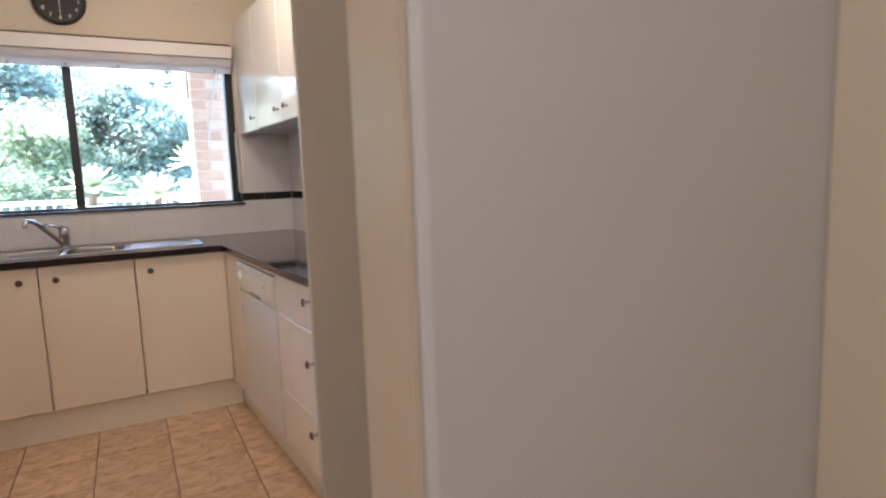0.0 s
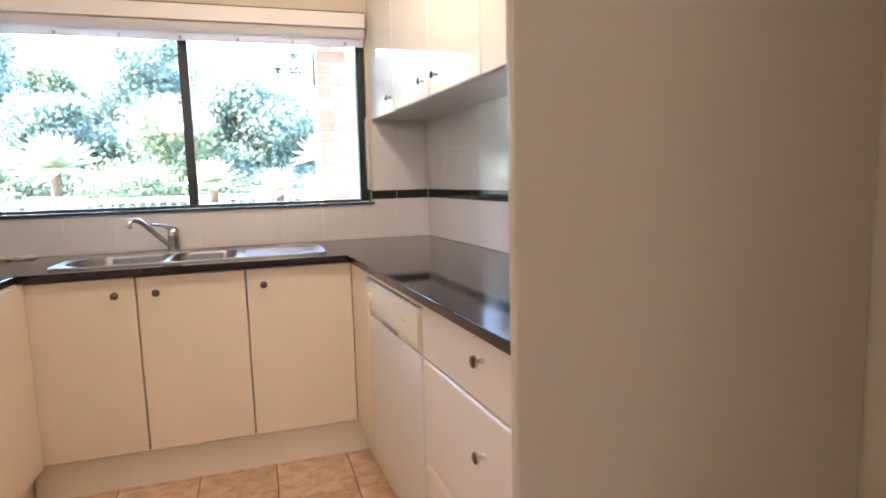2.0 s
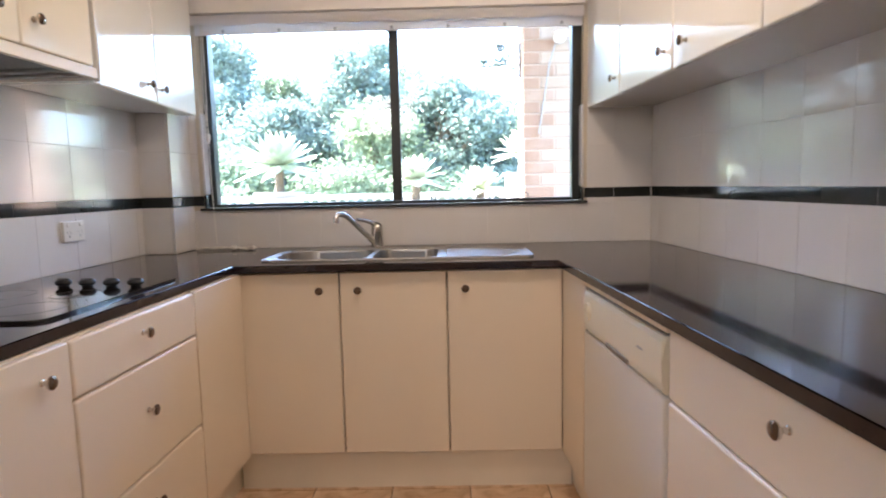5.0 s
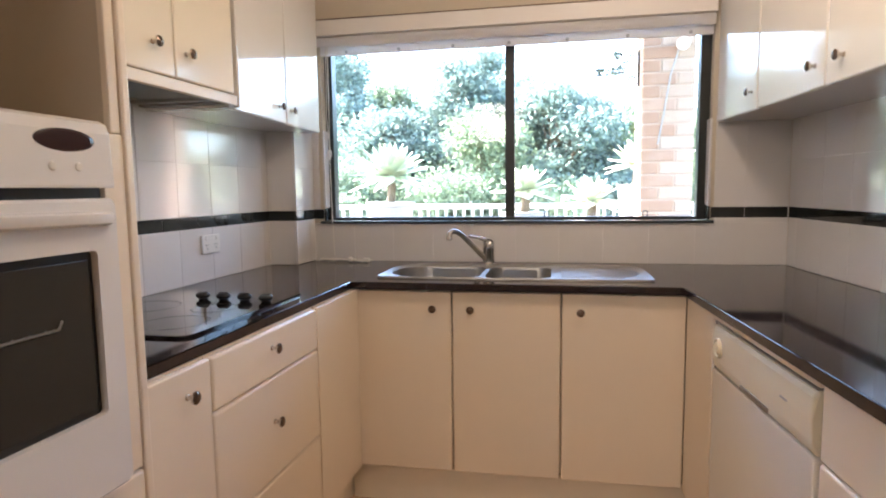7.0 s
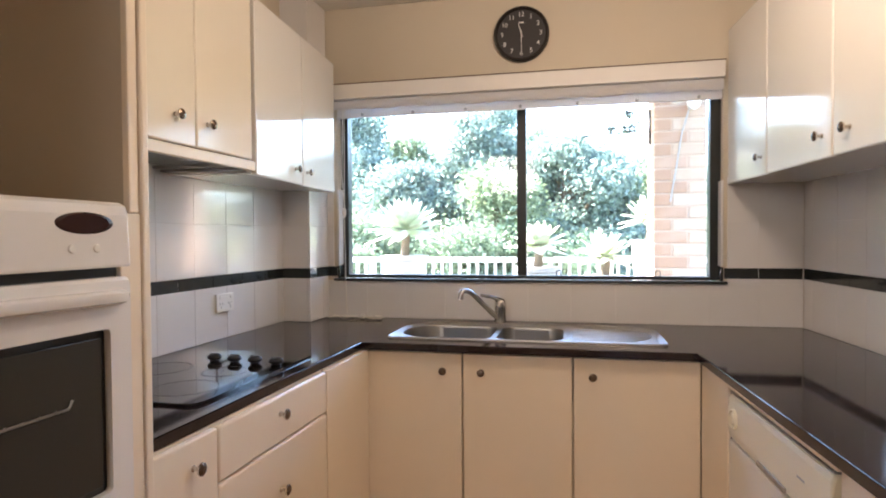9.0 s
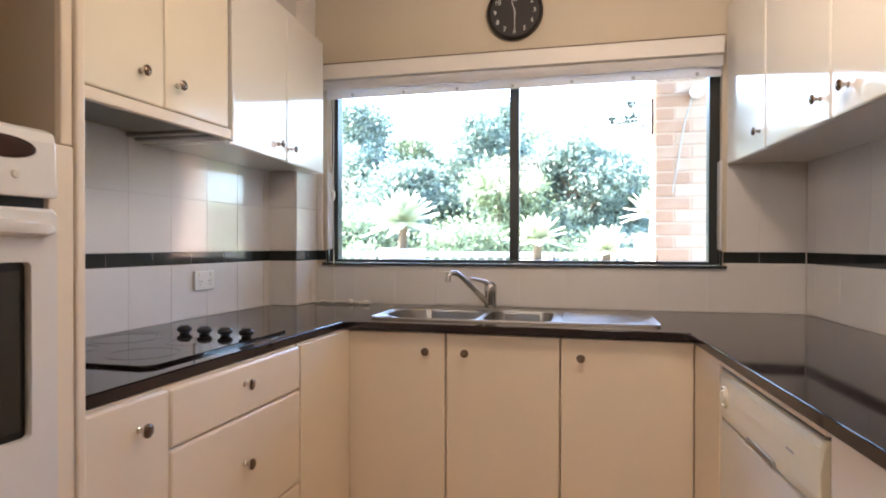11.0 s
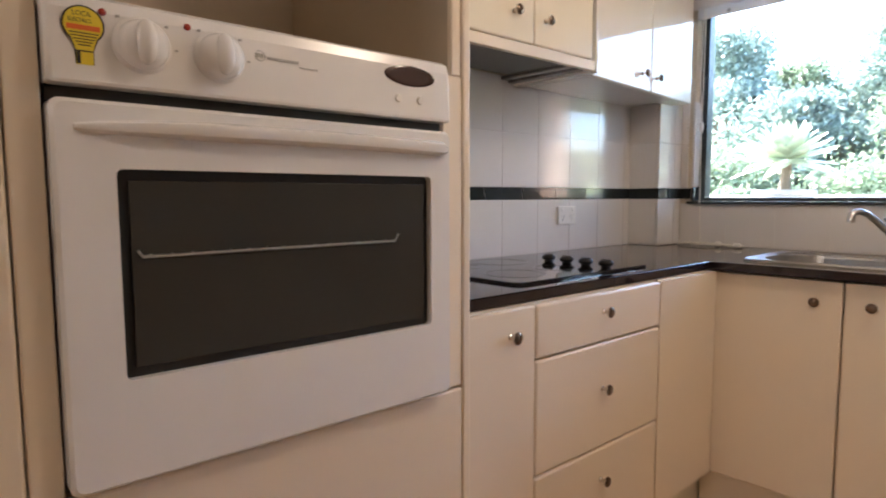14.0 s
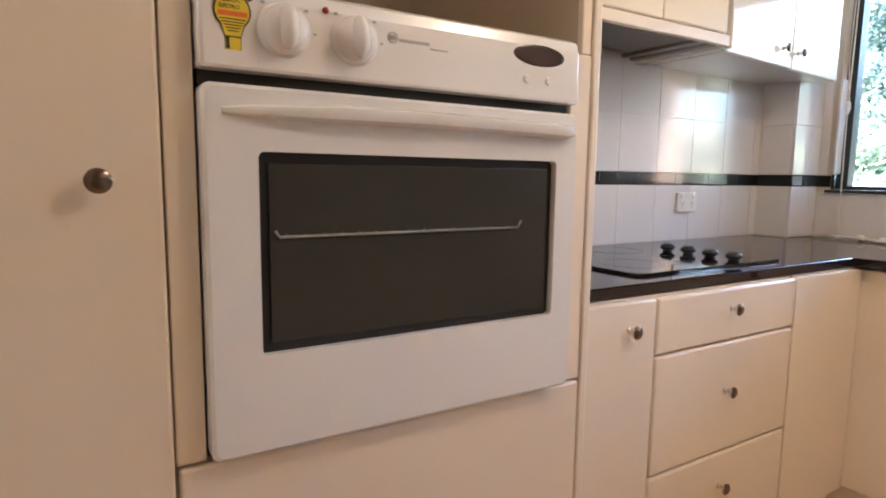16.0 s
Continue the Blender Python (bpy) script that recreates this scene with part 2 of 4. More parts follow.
def box(x0, x1, y0, y1, z0, z1, bevel=0.0, bm=None, seg=2):
    bm = bm or bmesh.new()
    vs = [bm.verts.new((x, y, z)) for x in (x0, x1) for y in (y0, y1) for z in (z0, z1)]
    fs = [bm.faces.new([vs[i] for i in q]) for q in ((0, 1, 3, 2), (4, 6, 7, 5), (0, 4, 5, 1), (2, 3, 7, 6), (0, 2, 6, 4), (1, 5, 7, 3))]
    if bevel:
        es = {e for f in fs for e in f.edges}
        bmesh.ops.bevel(bm, geom=list(es), offset=bevel, segments=seg, profile=0.5, affect="EDGES")
    return bm


def lathe(profile, centre, axis, steps=24, bm=None):
    """profile: (radius, distance along the axis)"""
    bm = bm or bmesh.new()
    axis = Vector(axis).normalized()
    u = axis.orthogonal().normalized()
    w = axis.cross(u)
    c = Vector(centre)
    rings = []
    for r, d in profile:
        rings.append([bm.verts.new(c + axis * d + (u * math.cos(a) + w * math.sin(a)) * max(r, 1e-5)) for a in [2 * math.pi * k / steps for k in range(steps)]])
    for a, b in zip(rings, rings[1:]):
        for k in range(steps):
            bm.faces.new((a[k], a[(k + 1) % steps], b[(k + 1) % steps], b[k]))
    bm.faces.new(rings[0][::-1])
    bm.faces.new(rings[-1])
    return bm


def tube(points, radius, steps=10, bm=None):
    bm = bm or bmesh.new()
    pts = [Vector(p) for p in points]
    rs = radius if isinstance(radius, (list, tuple)) else [radius] * len(pts)
    rings = []
    up = None
    for i, p in enumerate(pts):
        d = (pts[min(i + 1, len(pts) - 1)] - pts[max(i - 1, 0)]).normalized()
        if up is None:
            up = d.orthogonal().normalized()
        up = (up - d * up.dot(d)).normalized()
        w = d.cross(up)
        rings.append([bm.verts.new(p + (up * math.cos(a) + w * math.sin(a)) * rs[i]) for a in [2 * math.pi * k / steps for k in range(steps)]])
    for a, b in zip(rings, rings[1:]):
        for k in range(steps):
            bm.faces.new((a[k], a[(k + 1) % steps], b[(k + 1) % steps], b[k]))
    bm.faces.new(rings[0][::-1])
    bm.faces.new(rings[-1])
    return bm


def rounded_outline(x0, x1, y0, y1, r, n=8):
    rs = r if isinstance(r, (list, tuple)) else [r] * 4
    pts = []
    for (cx, cy, a0), q in zip(((x1, y1, 0), (x0, y1, 90), (x0, y0, 180), (x1, y0, 270)), rs):
        ox, oy = cx + (-q if cx == x1 else q), cy + (-q if cy == y1 else q)
        for k in range(n + 1):
            a = radians(a0 + 90 * k / n)
            pts.append((ox + q * math.cos(a), oy + q * math.sin(a)))
    return pts


def slab(outline, z0, z1, bm=None, bevel=0.0):
    bm = bm or bmesh.new()
    a = [bm.verts.new((x, y, z0)) for x, y in outline]
    b = [bm.verts.new((x, y, z1)) for x, y in outline]
    n = len(a)
    for k in range(n):
        bm.faces.new((a[k], a[(k + 1) % n], b[(k + 1) % n], b[k]))
    bm.faces.new(a[::-1])
    top = bm.faces.new(b)
    if bevel:
        bmesh.ops.bevel(bm, geom=list(top.edges), offset=bevel, segments=2, profile=0.5, affect="EDGES")
    return bm


KNOB = [(0.0075, 0), (0.0075, 0.002), (0.0055, 0.004), (0.0050, 0.012), (0.0075, 0.015), (0.0135, 0.018), (0.0150, 0.021), (0.0145, 0.024), (0.0105, 0.027), (0.0040, 0.0285)]


def knob(parent, at, axis, size=1.0):
    k = part("knob", lathe([(r * size, d * size) for r, d in KNOB], at, axis, 20), M_CHROME, parent, "round chrome knob with a dark reflection painted on its face")
    k.data.materials.append(M_KNOBMIRROR)
    a = Vector(axis)
    tip = max(v.co.dot(a) for v in k.data.vertices)
    # the front of the knob takes the painted dark reflection
    for p in k.data.polygons:
        if p.center.dot(a) > tip - 0.0065 * size:
            p.material_index = 1
    return k


# ---- structure ----
lean[0] = 0.0
WY = 3.77
WIN = (-0.935, 0.876, 1.085, 2.08)
wall = bmesh.new()
for a in ((-1.30, WIN[0], WY, 3.90, 0, 2.45), (WIN[1], 1.45, WY, 3.90, 0, 2.45), (WIN[0], WIN[1], WY, 3.90, 0, WIN[2]), (WIN[0], WIN[1], WY, 3.90, WIN[3], 2.45)):
    box(*a, bm=wall)
wall_north = structure("wall_north", wall, M_TAN, "beige painted kitchen wall around the window", "wall")
lean[0] = LEFT
wall_west = structure("wall_west", box(-1.29, -1.16, -1.4, 3.768, 0, 2.45), M_TAN, "beige painted side wall behind the cooktop", "wall")
nib = structure("wall_nib", box(-1.158, -1.018, 3.57, 3.766, 0.9, 2.45), M_TILE, "boxed pipe duct tiled white beside the window", "wall nib")
lean[0] = RIGHT
wall_east = structure("wall_east", box(1.246, 1.36, 0.422, 3.768, 0, 2.45), M_TAN, "beige painted side wall above the dark worktop", "wall")
lean[0] = 0.0
jamb = structure("wall_jamb", box(0.445, 1.42, 0.295, 0.420, 0, 2.45, 0.012), M_HALL, "pale glossy wall end beside the kitchen opening", "wall")
tagged(part("jamb_face", box(0.437, 0.4445, 0.302, 0.432, 0, 2.449), M_PANEL, jamb, "beige painted end face"))
structure("wall_hall_east", box(1.10, 1.22, -1.4, 0.293, 0, 2.45), M_TAN, "beige hallway wall in shade", "wall")
structure("wall_south", box(-1.45, 1.3, -1.52, -1.402, 0, 2.45), M_TAN, "beige hallway wall behind the kitchen", "wall")
structure("ceiling", box(-1.5, 1.6, -1.5, 3.9, 2.452, 2.55), M_CEIL, "plain off-white painted ceiling", "ceiling")
floor = structure("floor", box(-1.5, 1.6, -1.5, 3.9, -0.08, -0.004), M_FLOORGROUT, "marbled beige ceramic tiled kitchen floor", "floor")

# ---- window ----
window = thing("window_1", (0, 3.83, 1.10), "black aluminium sliding window with two panes onto the garden", "window")
window["kind"] = "structure"
wx0, wx1, wz0, wz1 = -0.915, 0.872, 1.0990, 2.07
part("frame_side", box(wx0 - 0.02, wx0 + 0.018, 3.812, 3.870, wz0, wz1, 0.002), M_FRAME, window)
part("frame_side", box(wx1 - 0.040, wx1 + 0.004, 3.812, 3.870, wz0, wz1, 0.002), M_FRAME, window)
part("frame_bottom", box(wx0 + 0.02, wx1 - 0.042, 3.805, 3.870, 1.0985, 1.114, 0.002), M_FRAME, window)
part("frame_top", box(wx0 + 0.02, wx1 - 0.042, 3.812, 3.870, 2.050, 2.078, 0.002), M_FRAME, window)
part("mullion", box(-0.034, 0.010, 3.808, 3.862, 1.1145, 2.0495, 0.002), M_FRAME, window)
for a, b in ((wx0 + 0.018, -0.034), (0.010, wx1 - 0.040)):
    p = part("pane", box(a, b, 3.836, 3.841, 1.1145, 2.0495), M_GLASS, window)
    p.visible_shadow = False
part("window_sill", box(-0.955, 0.893, 3.748, 3.804, 1.0855, 1.0980, 0.003), M_FRAME, window, "black tiled sill")
for a in (0.152, 0.598):
    part("latch", tube([(a, 3.802, 1.110), (a, 3.802, 1.136), (a + 0.004, 3.802, 1.140), (a + 0.016, 3.802, 1.140), (a + 0.020, 3.802, 1.136), (a + 0.020, 3.802, 1.110)], 0.0024, 8), M_FRAME, window, "small black wire hook")
for a, b in ((-0.9348, -0.9235), (0.8645, 0.8758)):
    part("reveal_tile", box(a, b, 3.756, 3.811, 1.165, 1.545, 0.003), M_TILE, window, "white glazed tile lining the reveal")
    part("reveal_tile", box(a, b, 3.756, 3.811, 1.099, 1.161, 0.003), M_BAND, window, "dark green tile lining the reveal")

# ---- benchtop and sink ----
lean[0] = 0.0


def skewed(x, y, s):
    return (x + s * (y - PIVOT), y)


BENCH = 3.101
SX0, SX1, SY0, SY1 = -0.505, 0.568, 3.205, 3.640
front_line = [skewed(-0.57, 1.915, LEFT), skewed(-0.57, BENCH, LEFT), skewed(0.641, BENCH, RIGHT), skewed(0.641, 1.418, RIGHT)]
back_line = [skewed(1.243, 1.418, RIGHT), skewed(1.243, 3.767, RIGHT), skewed(-1.157, 3.767, LEFT), skewed(-1.157, 1.915, LEFT)]
hole = [(SX0 + 0.03, SY0 + 0.015), (SX1 - 0.05, SY0 + 0.015), (SX1 - 0.05, SY1 - 0.03), (SX0 + 0.03, SY1 - 0.06)]
top = bmesh.new()
rings = {}
for z in (0.9, 0.873):
    es = []
    for key, loop in (("o", front_line + back_line), ("h", hole)):
        vs = [top.verts.new((x, y, z)) for x, y in loop]
        rings[key, z] = vs
        es += [top.edges.new((vs[k], vs[(k + 1) % len(vs)])) for k in range(len(vs))]
    bmesh.ops.triangle_fill(top, edges=es, use_beauty=True)
for key in "oh":
    a, b = rings[key, 0.9], rings[key, 0.873]
    for k in range(len(a)):
        top.faces.new((a[k], a[(k + 1) % len(a)], b[(k + 1) % len(a)], b[k]))
nosing = [top.edges.get((rings["o", 0.9][k], rings["o", 0.9][k + 1])) for k in range(3)]
bmesh.ops.bevel(top, geom=nosing, offset=0.003, segments=3, profile=0.5, affect="EDGES")
worktop = tagged(part("worktop", top, M_STONE), "dark polished U-shaped kitchen worktop on cream cabinets", "worktop")


def build_sink():
    s = thing("kitchen_sink", (0.03, 3.42, 0.9), "stainless steel double bowl sink with ribbed drainer set into the worktop", "sink")
    bowls = [(-0.472, -0.092, 3.228, 3.545, 0.15, (0.05, 0.13, 0.13, 0.05)), (-0.072, 0.188, 3.228, 3.545, 0.13, (0.06, 0.05, 0.05, 0.06))]
    bm = bmesh.new()
    out = rounded_outline(SX0, SX1, SY0, SY1, (0.15, 0.20, 0.03, 0.03), 8)
    ring0 = [bm.verts.new((x, y, 0.901)) for x, y in out]
    ring1 = [bm.verts.new((x * 0.996, 3.42 + (y - 3.42) * 0.99, 0.908)) for x, y in out]
    ring2 = [bm.verts.new((0.03 + (x - 0.03) * 0.978, 3.42 + (y - 3.42) * 0.93, 0.9045)) for x, y in out]
    n = len(out)
    for a, b in ((ring0, ring1), (ring1, ring2)):
        for k in range(n):
            bm.faces.new((a[k], a[(k + 1) % n], b[(k + 1) % n], b[k]))
    edges = [bm.edges.get((ring2[k], ring2[(k + 1) % n])) for k in range(n)]
    mouths = []
    for x0, x1, y0, y1, depth, r in bowls:
        o = rounded_outline(x0, x1, y0, y1, r, 8)
        loop = [bm.verts.new((x, y, 0.9045)) for x, y in o]
        m = len(loop)
        edges += [bm.edges.new((loop[k], loop[(k + 1) % m])) for k in range(m)]
        mouths.append((loop, x0, x1, y0, y1, depth))
    bmesh.ops.triangle_fill(bm, edges=edges, use_beauty=True)
    inside = []
    for f in bm.faces:
        c = f.calc_center_median()
        for x0, x1, y0, y1, depth, r in bowls:
            loop = next(m[0] for m in mouths if m[1] == x0)
            if all(v in loop for v in f.verts):
                inside.append(f)
    bmesh.ops.delete(bm, geom=list(set(inside)), context="FACES_ONLY")
    part("deck", bm, M_STEEL, s)
    for x0, x1, y0, y1, depth, r in bowls:
        b = bmesh.new()
        cx, cy = (x0 + x1) / 2, (y0 + y1) / 2
        o = rounded_outline(x0, x1, y0, y1, r, 8)
        rings = []
        for f, z in ((1.0, 0.9045), (0.985, 0.895), (0.965, 0.9 - depth * 0.7), (0.93, 0.9 - depth * 0.93), (0.82, 0.9 - depth)):
            rings.append([b.verts.new((cx + (x - cx) * f, cy + (y - cy) * f, z)) for x, y in o])
        m = len(o)
        for a, c in zip(rings, rings[1:]):
            for k in range(m):
                b.faces.new((a[k], a[(k + 1) % m], c[(k + 1) % m], c[k]))
        b.faces.new(rings[-1])
        bowl = part("bowl", b, M_STEEL, s)
        part("waste", lathe([(0.038, 0), (0.036, 0.003), (0.02, 0.002)], (cx, cy, 0.9015 - depth), (0, 0, 1)), M_TAP, bowl)
    for k in range(9):
        y = 3.262 + k * 0.034
        part("drainer_rib", box(0.225, 0.53 - 0.004 * abs(k - 4) ** 2, y, y + 0.012, 0.9035, 0.9075, 0.0018), M_STEEL, s)
    return s


build_sink()


def build_tap():
    t = thing("mixer_tap", (-0.105, 3.66, 0.9), "chrome single-lever kitchen mixer tap behind the sink", "tap")
    c = (-0.099, 3.657)
    part("body", lathe([(0.032, 0), (0.032, 0.004), (0.027, 0.010), (0.0265, 0.066), (0.0275, 0.070), (0.0275, 0.094), (0.024, 0.108), (0.015, 0.117), (0.004, 0.120)], (*c, 0.9), (0, 0, 1), 28), M_TAP, t)
    d = Vector((-0.245 - c[0], 3.475 - c[1], 0))
    L = d.length
    d.normalize()
    pts = []
    for s, z in ((0.010, 0.922), (0.06, 0.962), (0.11, 1.002), (0.16, 1.042), (0.185, 1.059), (0.205, 1.066), (0.226, 1.065), (0.238, 1.056), (0.241, 1.040), (0.241, 1.030)):
        pts.append((c[0] + d.x * s, c[1] + d.y * s, z))
    part("spout", tube(pts, [0.0125, 0.012, 0.0115, 0.011, 0.011, 0.011, 0.011, 0.0115, 0.0125, 0.0125], 14), M_TAP, t)
    part("lever", tube([(c[0], c[1], 1.008), (c[0] - 0.035, c[1] - 0.030, 1.026), (c[0] - 0.080, c[1] - 0.065, 1.038)], [0.013, 0.008, 0.0065], 10), M_TAP, t)


build_tap()


# ---- cabinets ----
def front(parent, name, plane, u0, u1, z0, z1, mat, knob_at=None, thick=0.018, bevel=0.005, label="", g=0.0015):
    """A door or drawer front on the plane ('x+', 'x-' or 'y-', place)."""
    side, p = plane
    if side == "y-":
        bm = box(u0 + g, u1 - g, p, p + thick, z0 + g, z1 - g, bevel, seg=3)
        axis, at = (0, -1, 0), (lambda u, z: (u, p, z))
    elif side == "x+":
        bm = box(p - thick, p, u0 + g, u1 - g, z0 + g, z1 - g, bevel, seg=3)
        axis, at = (1, 0, 0), (lambda u, z: (sx(p, u) - lean[0] * (u - PIVOT), u, z))
    else:
        bm = box(p, p + thick, u0 + g, u1 - g, z0 + g, z1 - g, bevel, seg=3)
        axis, at = (-1, 0, 0), (lambda u, z: (p, u, z))
    d = part(name, bm, mat, parent, label)
    if knob_at:
        knob(d, at(*knob_at), axis)
    return d


lean[0] = 0.0
G_BASE = "base cabinets under the worktop"
DY = 3.128
for x0, x1, kx, word in ((-0.586, -0.182, -0.254, "one plain door"), (-0.182, 0.225, -0.109, "one plain door"), (0.225, 0.6605, 0.294, "one plain door")):
    c = thing("base_cabinet", ((x0 + x1) / 2, 3.4, 0), "cream base cabinet with " + word + " below the sink", "cabinet", G_BASE)
    bm = bmesh.new()
    for a in ((x0, x0 + 0.016), (x1 - 0.016, x1)):
        box(a[0] + 0.0005, a[1] - 0.0005, DY + 0.019, 3.74, 0.172, 0.70, bm=bm)
    box(x0 + 0.017, x1 - 0.017, DY + 0.019, 3.74, 0.172, 0.188, bm=bm)
    box(x0 + 0.017, x1 - 0.017, DY + 0.019, DY + 0.035, 0.82, 0.864, bm=bm)
    part("body", bm, M_CARCASS, c)
    front(c, "door", ("y-", DY), x0, x1, 0.153, 0.867, M_CREAM, (kx, 0.799), g=0.0025)
kick = bmesh.new()
box(-0.60, 0.70, 3.160, 3.174, 0.0, 0.152, bm=kick)
tagged(part("kickboard", kick, M_KICK), "cream kickboard below the sink cabinets", "kickboard", kind="structure")

# left run: filler, drawer unit, narrow door, oven tower
lean[0] = LEFT
LF = -0.552
c = thing("corner_filler", (-0.8, 2.92, 0), "plain cream corner panel beside the drawer unit", "filler panel")
part("body", box(-1.15, LF - 0.02, 2.77, 3.12, 0.13, 0.870), M_CARCASS, c)
part("panel", box(LF - 0.018, LF, 2.757, 3.126, 0.15, 0.867, 0.003), M_CREAM, c)
c = thing("drawer_cabinet", (-0.85, 2.46, 0), "cream base cabinet with three drawers under the cooktop", "cabinet", G_BASE)
part("body", box(-1.15, LF - 0.02, 2.18, 2.756, 0.13, 0.870), M_CARCASS, c)
for z0, z1, kz in ((0.730, 0.867, 0.814), (0.437, 0.730, 0.602), (0.15, 0.437, 0.345)):
    front(c, "drawer", ("x+", LF), 2.180, 2.755, z0, z1, M_CREAM, (2.458, kz), bevel=0.008)
c = thing("base_cabinet", (-0.85, 2.05, 0), "narrow cream base cabinet door between oven tower and drawers", "cabinet", G_BASE)
part("body", box(-1.15, LF - 0.02, 1.925, 2.178, 0.13, 0.870), M_CARCASS, c)
front(c, "door", ("x+", LF), 1.925, 2.179, 0.15, 0.867, M_CREAM, (2.090, 0.803))
tagged(part("kickboard", box(LF - 0.075, LF - 0.060, 1.925, 3.205, 0, 0.148), M_KICK), "cream kickboard below the drawer cabinets", "kickboard", kind="structure")

# oven tower
TF = -0.500
tower = thing("oven_tower", (-0.85, 1.55, 0), "tall cream cabinet holding the wall oven with an open niche above", "cabinet")
part("side_panel", box(-1.15, TF + 0.001, 1.893, 1.912, 0, 2.20, 0.004), M_CREAM, tower)
part("side_panel", box(-1.15, TF - 0.02, 1.178, 1.196, 0, 2.20, 0.002), M_CARCASS, tower)
part("stile", box(TF - 0.018, TF - 0.002, 1.844, 1.891, 0.747, 1.350, 0.003), M_CREAM, tower)
part("stile", box(TF - 0.018, TF - 0.004, 1.868, 1.891, 1.352, 2.20, 0.003), M_CREAM, tower)
part("stile", box(TF - 0.018, TF - 0.002, 1.179, 1.216, 0.747, 2.20, 0.003), M_CREAM, tower)
part("niche_back", box(-1.14, -1.125, 1.197, 1.892, 1.358, 2.20), M_PANEL, tower)
part("niche_side", box(-1.12, TF - 0.022, 1.878, 1.8925, 1.358, 2.20), M_PANEL, tower, "beige niche lining")
part("niche_side", box(-1.12, TF - 0.022, 1.1965, 1.212, 1.358, 2.20), M_PANEL, tower, "beige niche lining")
part("shelf", box(-1.12, TF - 0.03, 1.213, 1.877, 1.340, 1.357), M_PANEL, tower)
part("shelf", box(-1.12, TF - 0.022, 1.213, 1.877, 0.728, 0.744), M_CARCASS, tower)
part("top", box(-1.12, TF - 0.022, 1.1965, 1.8925, 2.202, 2.218), M_CREAM, tower)
front(tower, "drawer_front", ("x+", TF), 1.180, 1.893, 0.15, 0.744, M_CREAM, None, bevel=0.006)
tagged(part("kickboard", box(TF - 0.075, TF - 0.060, 0.70, 1.915, 0, 0.148), M_KICK), "cream kickboard below the oven tower", "kickboard", kind="structure")
pantry = thing("pantry_cabinet", (-0.85, 0.93, 0), "tall cream pantry cabinet with one plain door beside the oven", "cabinet")
part("body", box(-1.15, TF - 0.02, 0.68, 1.177, 0.13, 2.20), M_CARCASS, pantry)
front(pantry, "door", ("x+", TF), 0.69, 1.178, 0.15, 2.19, M_CREAM, (1.107, 1.119))


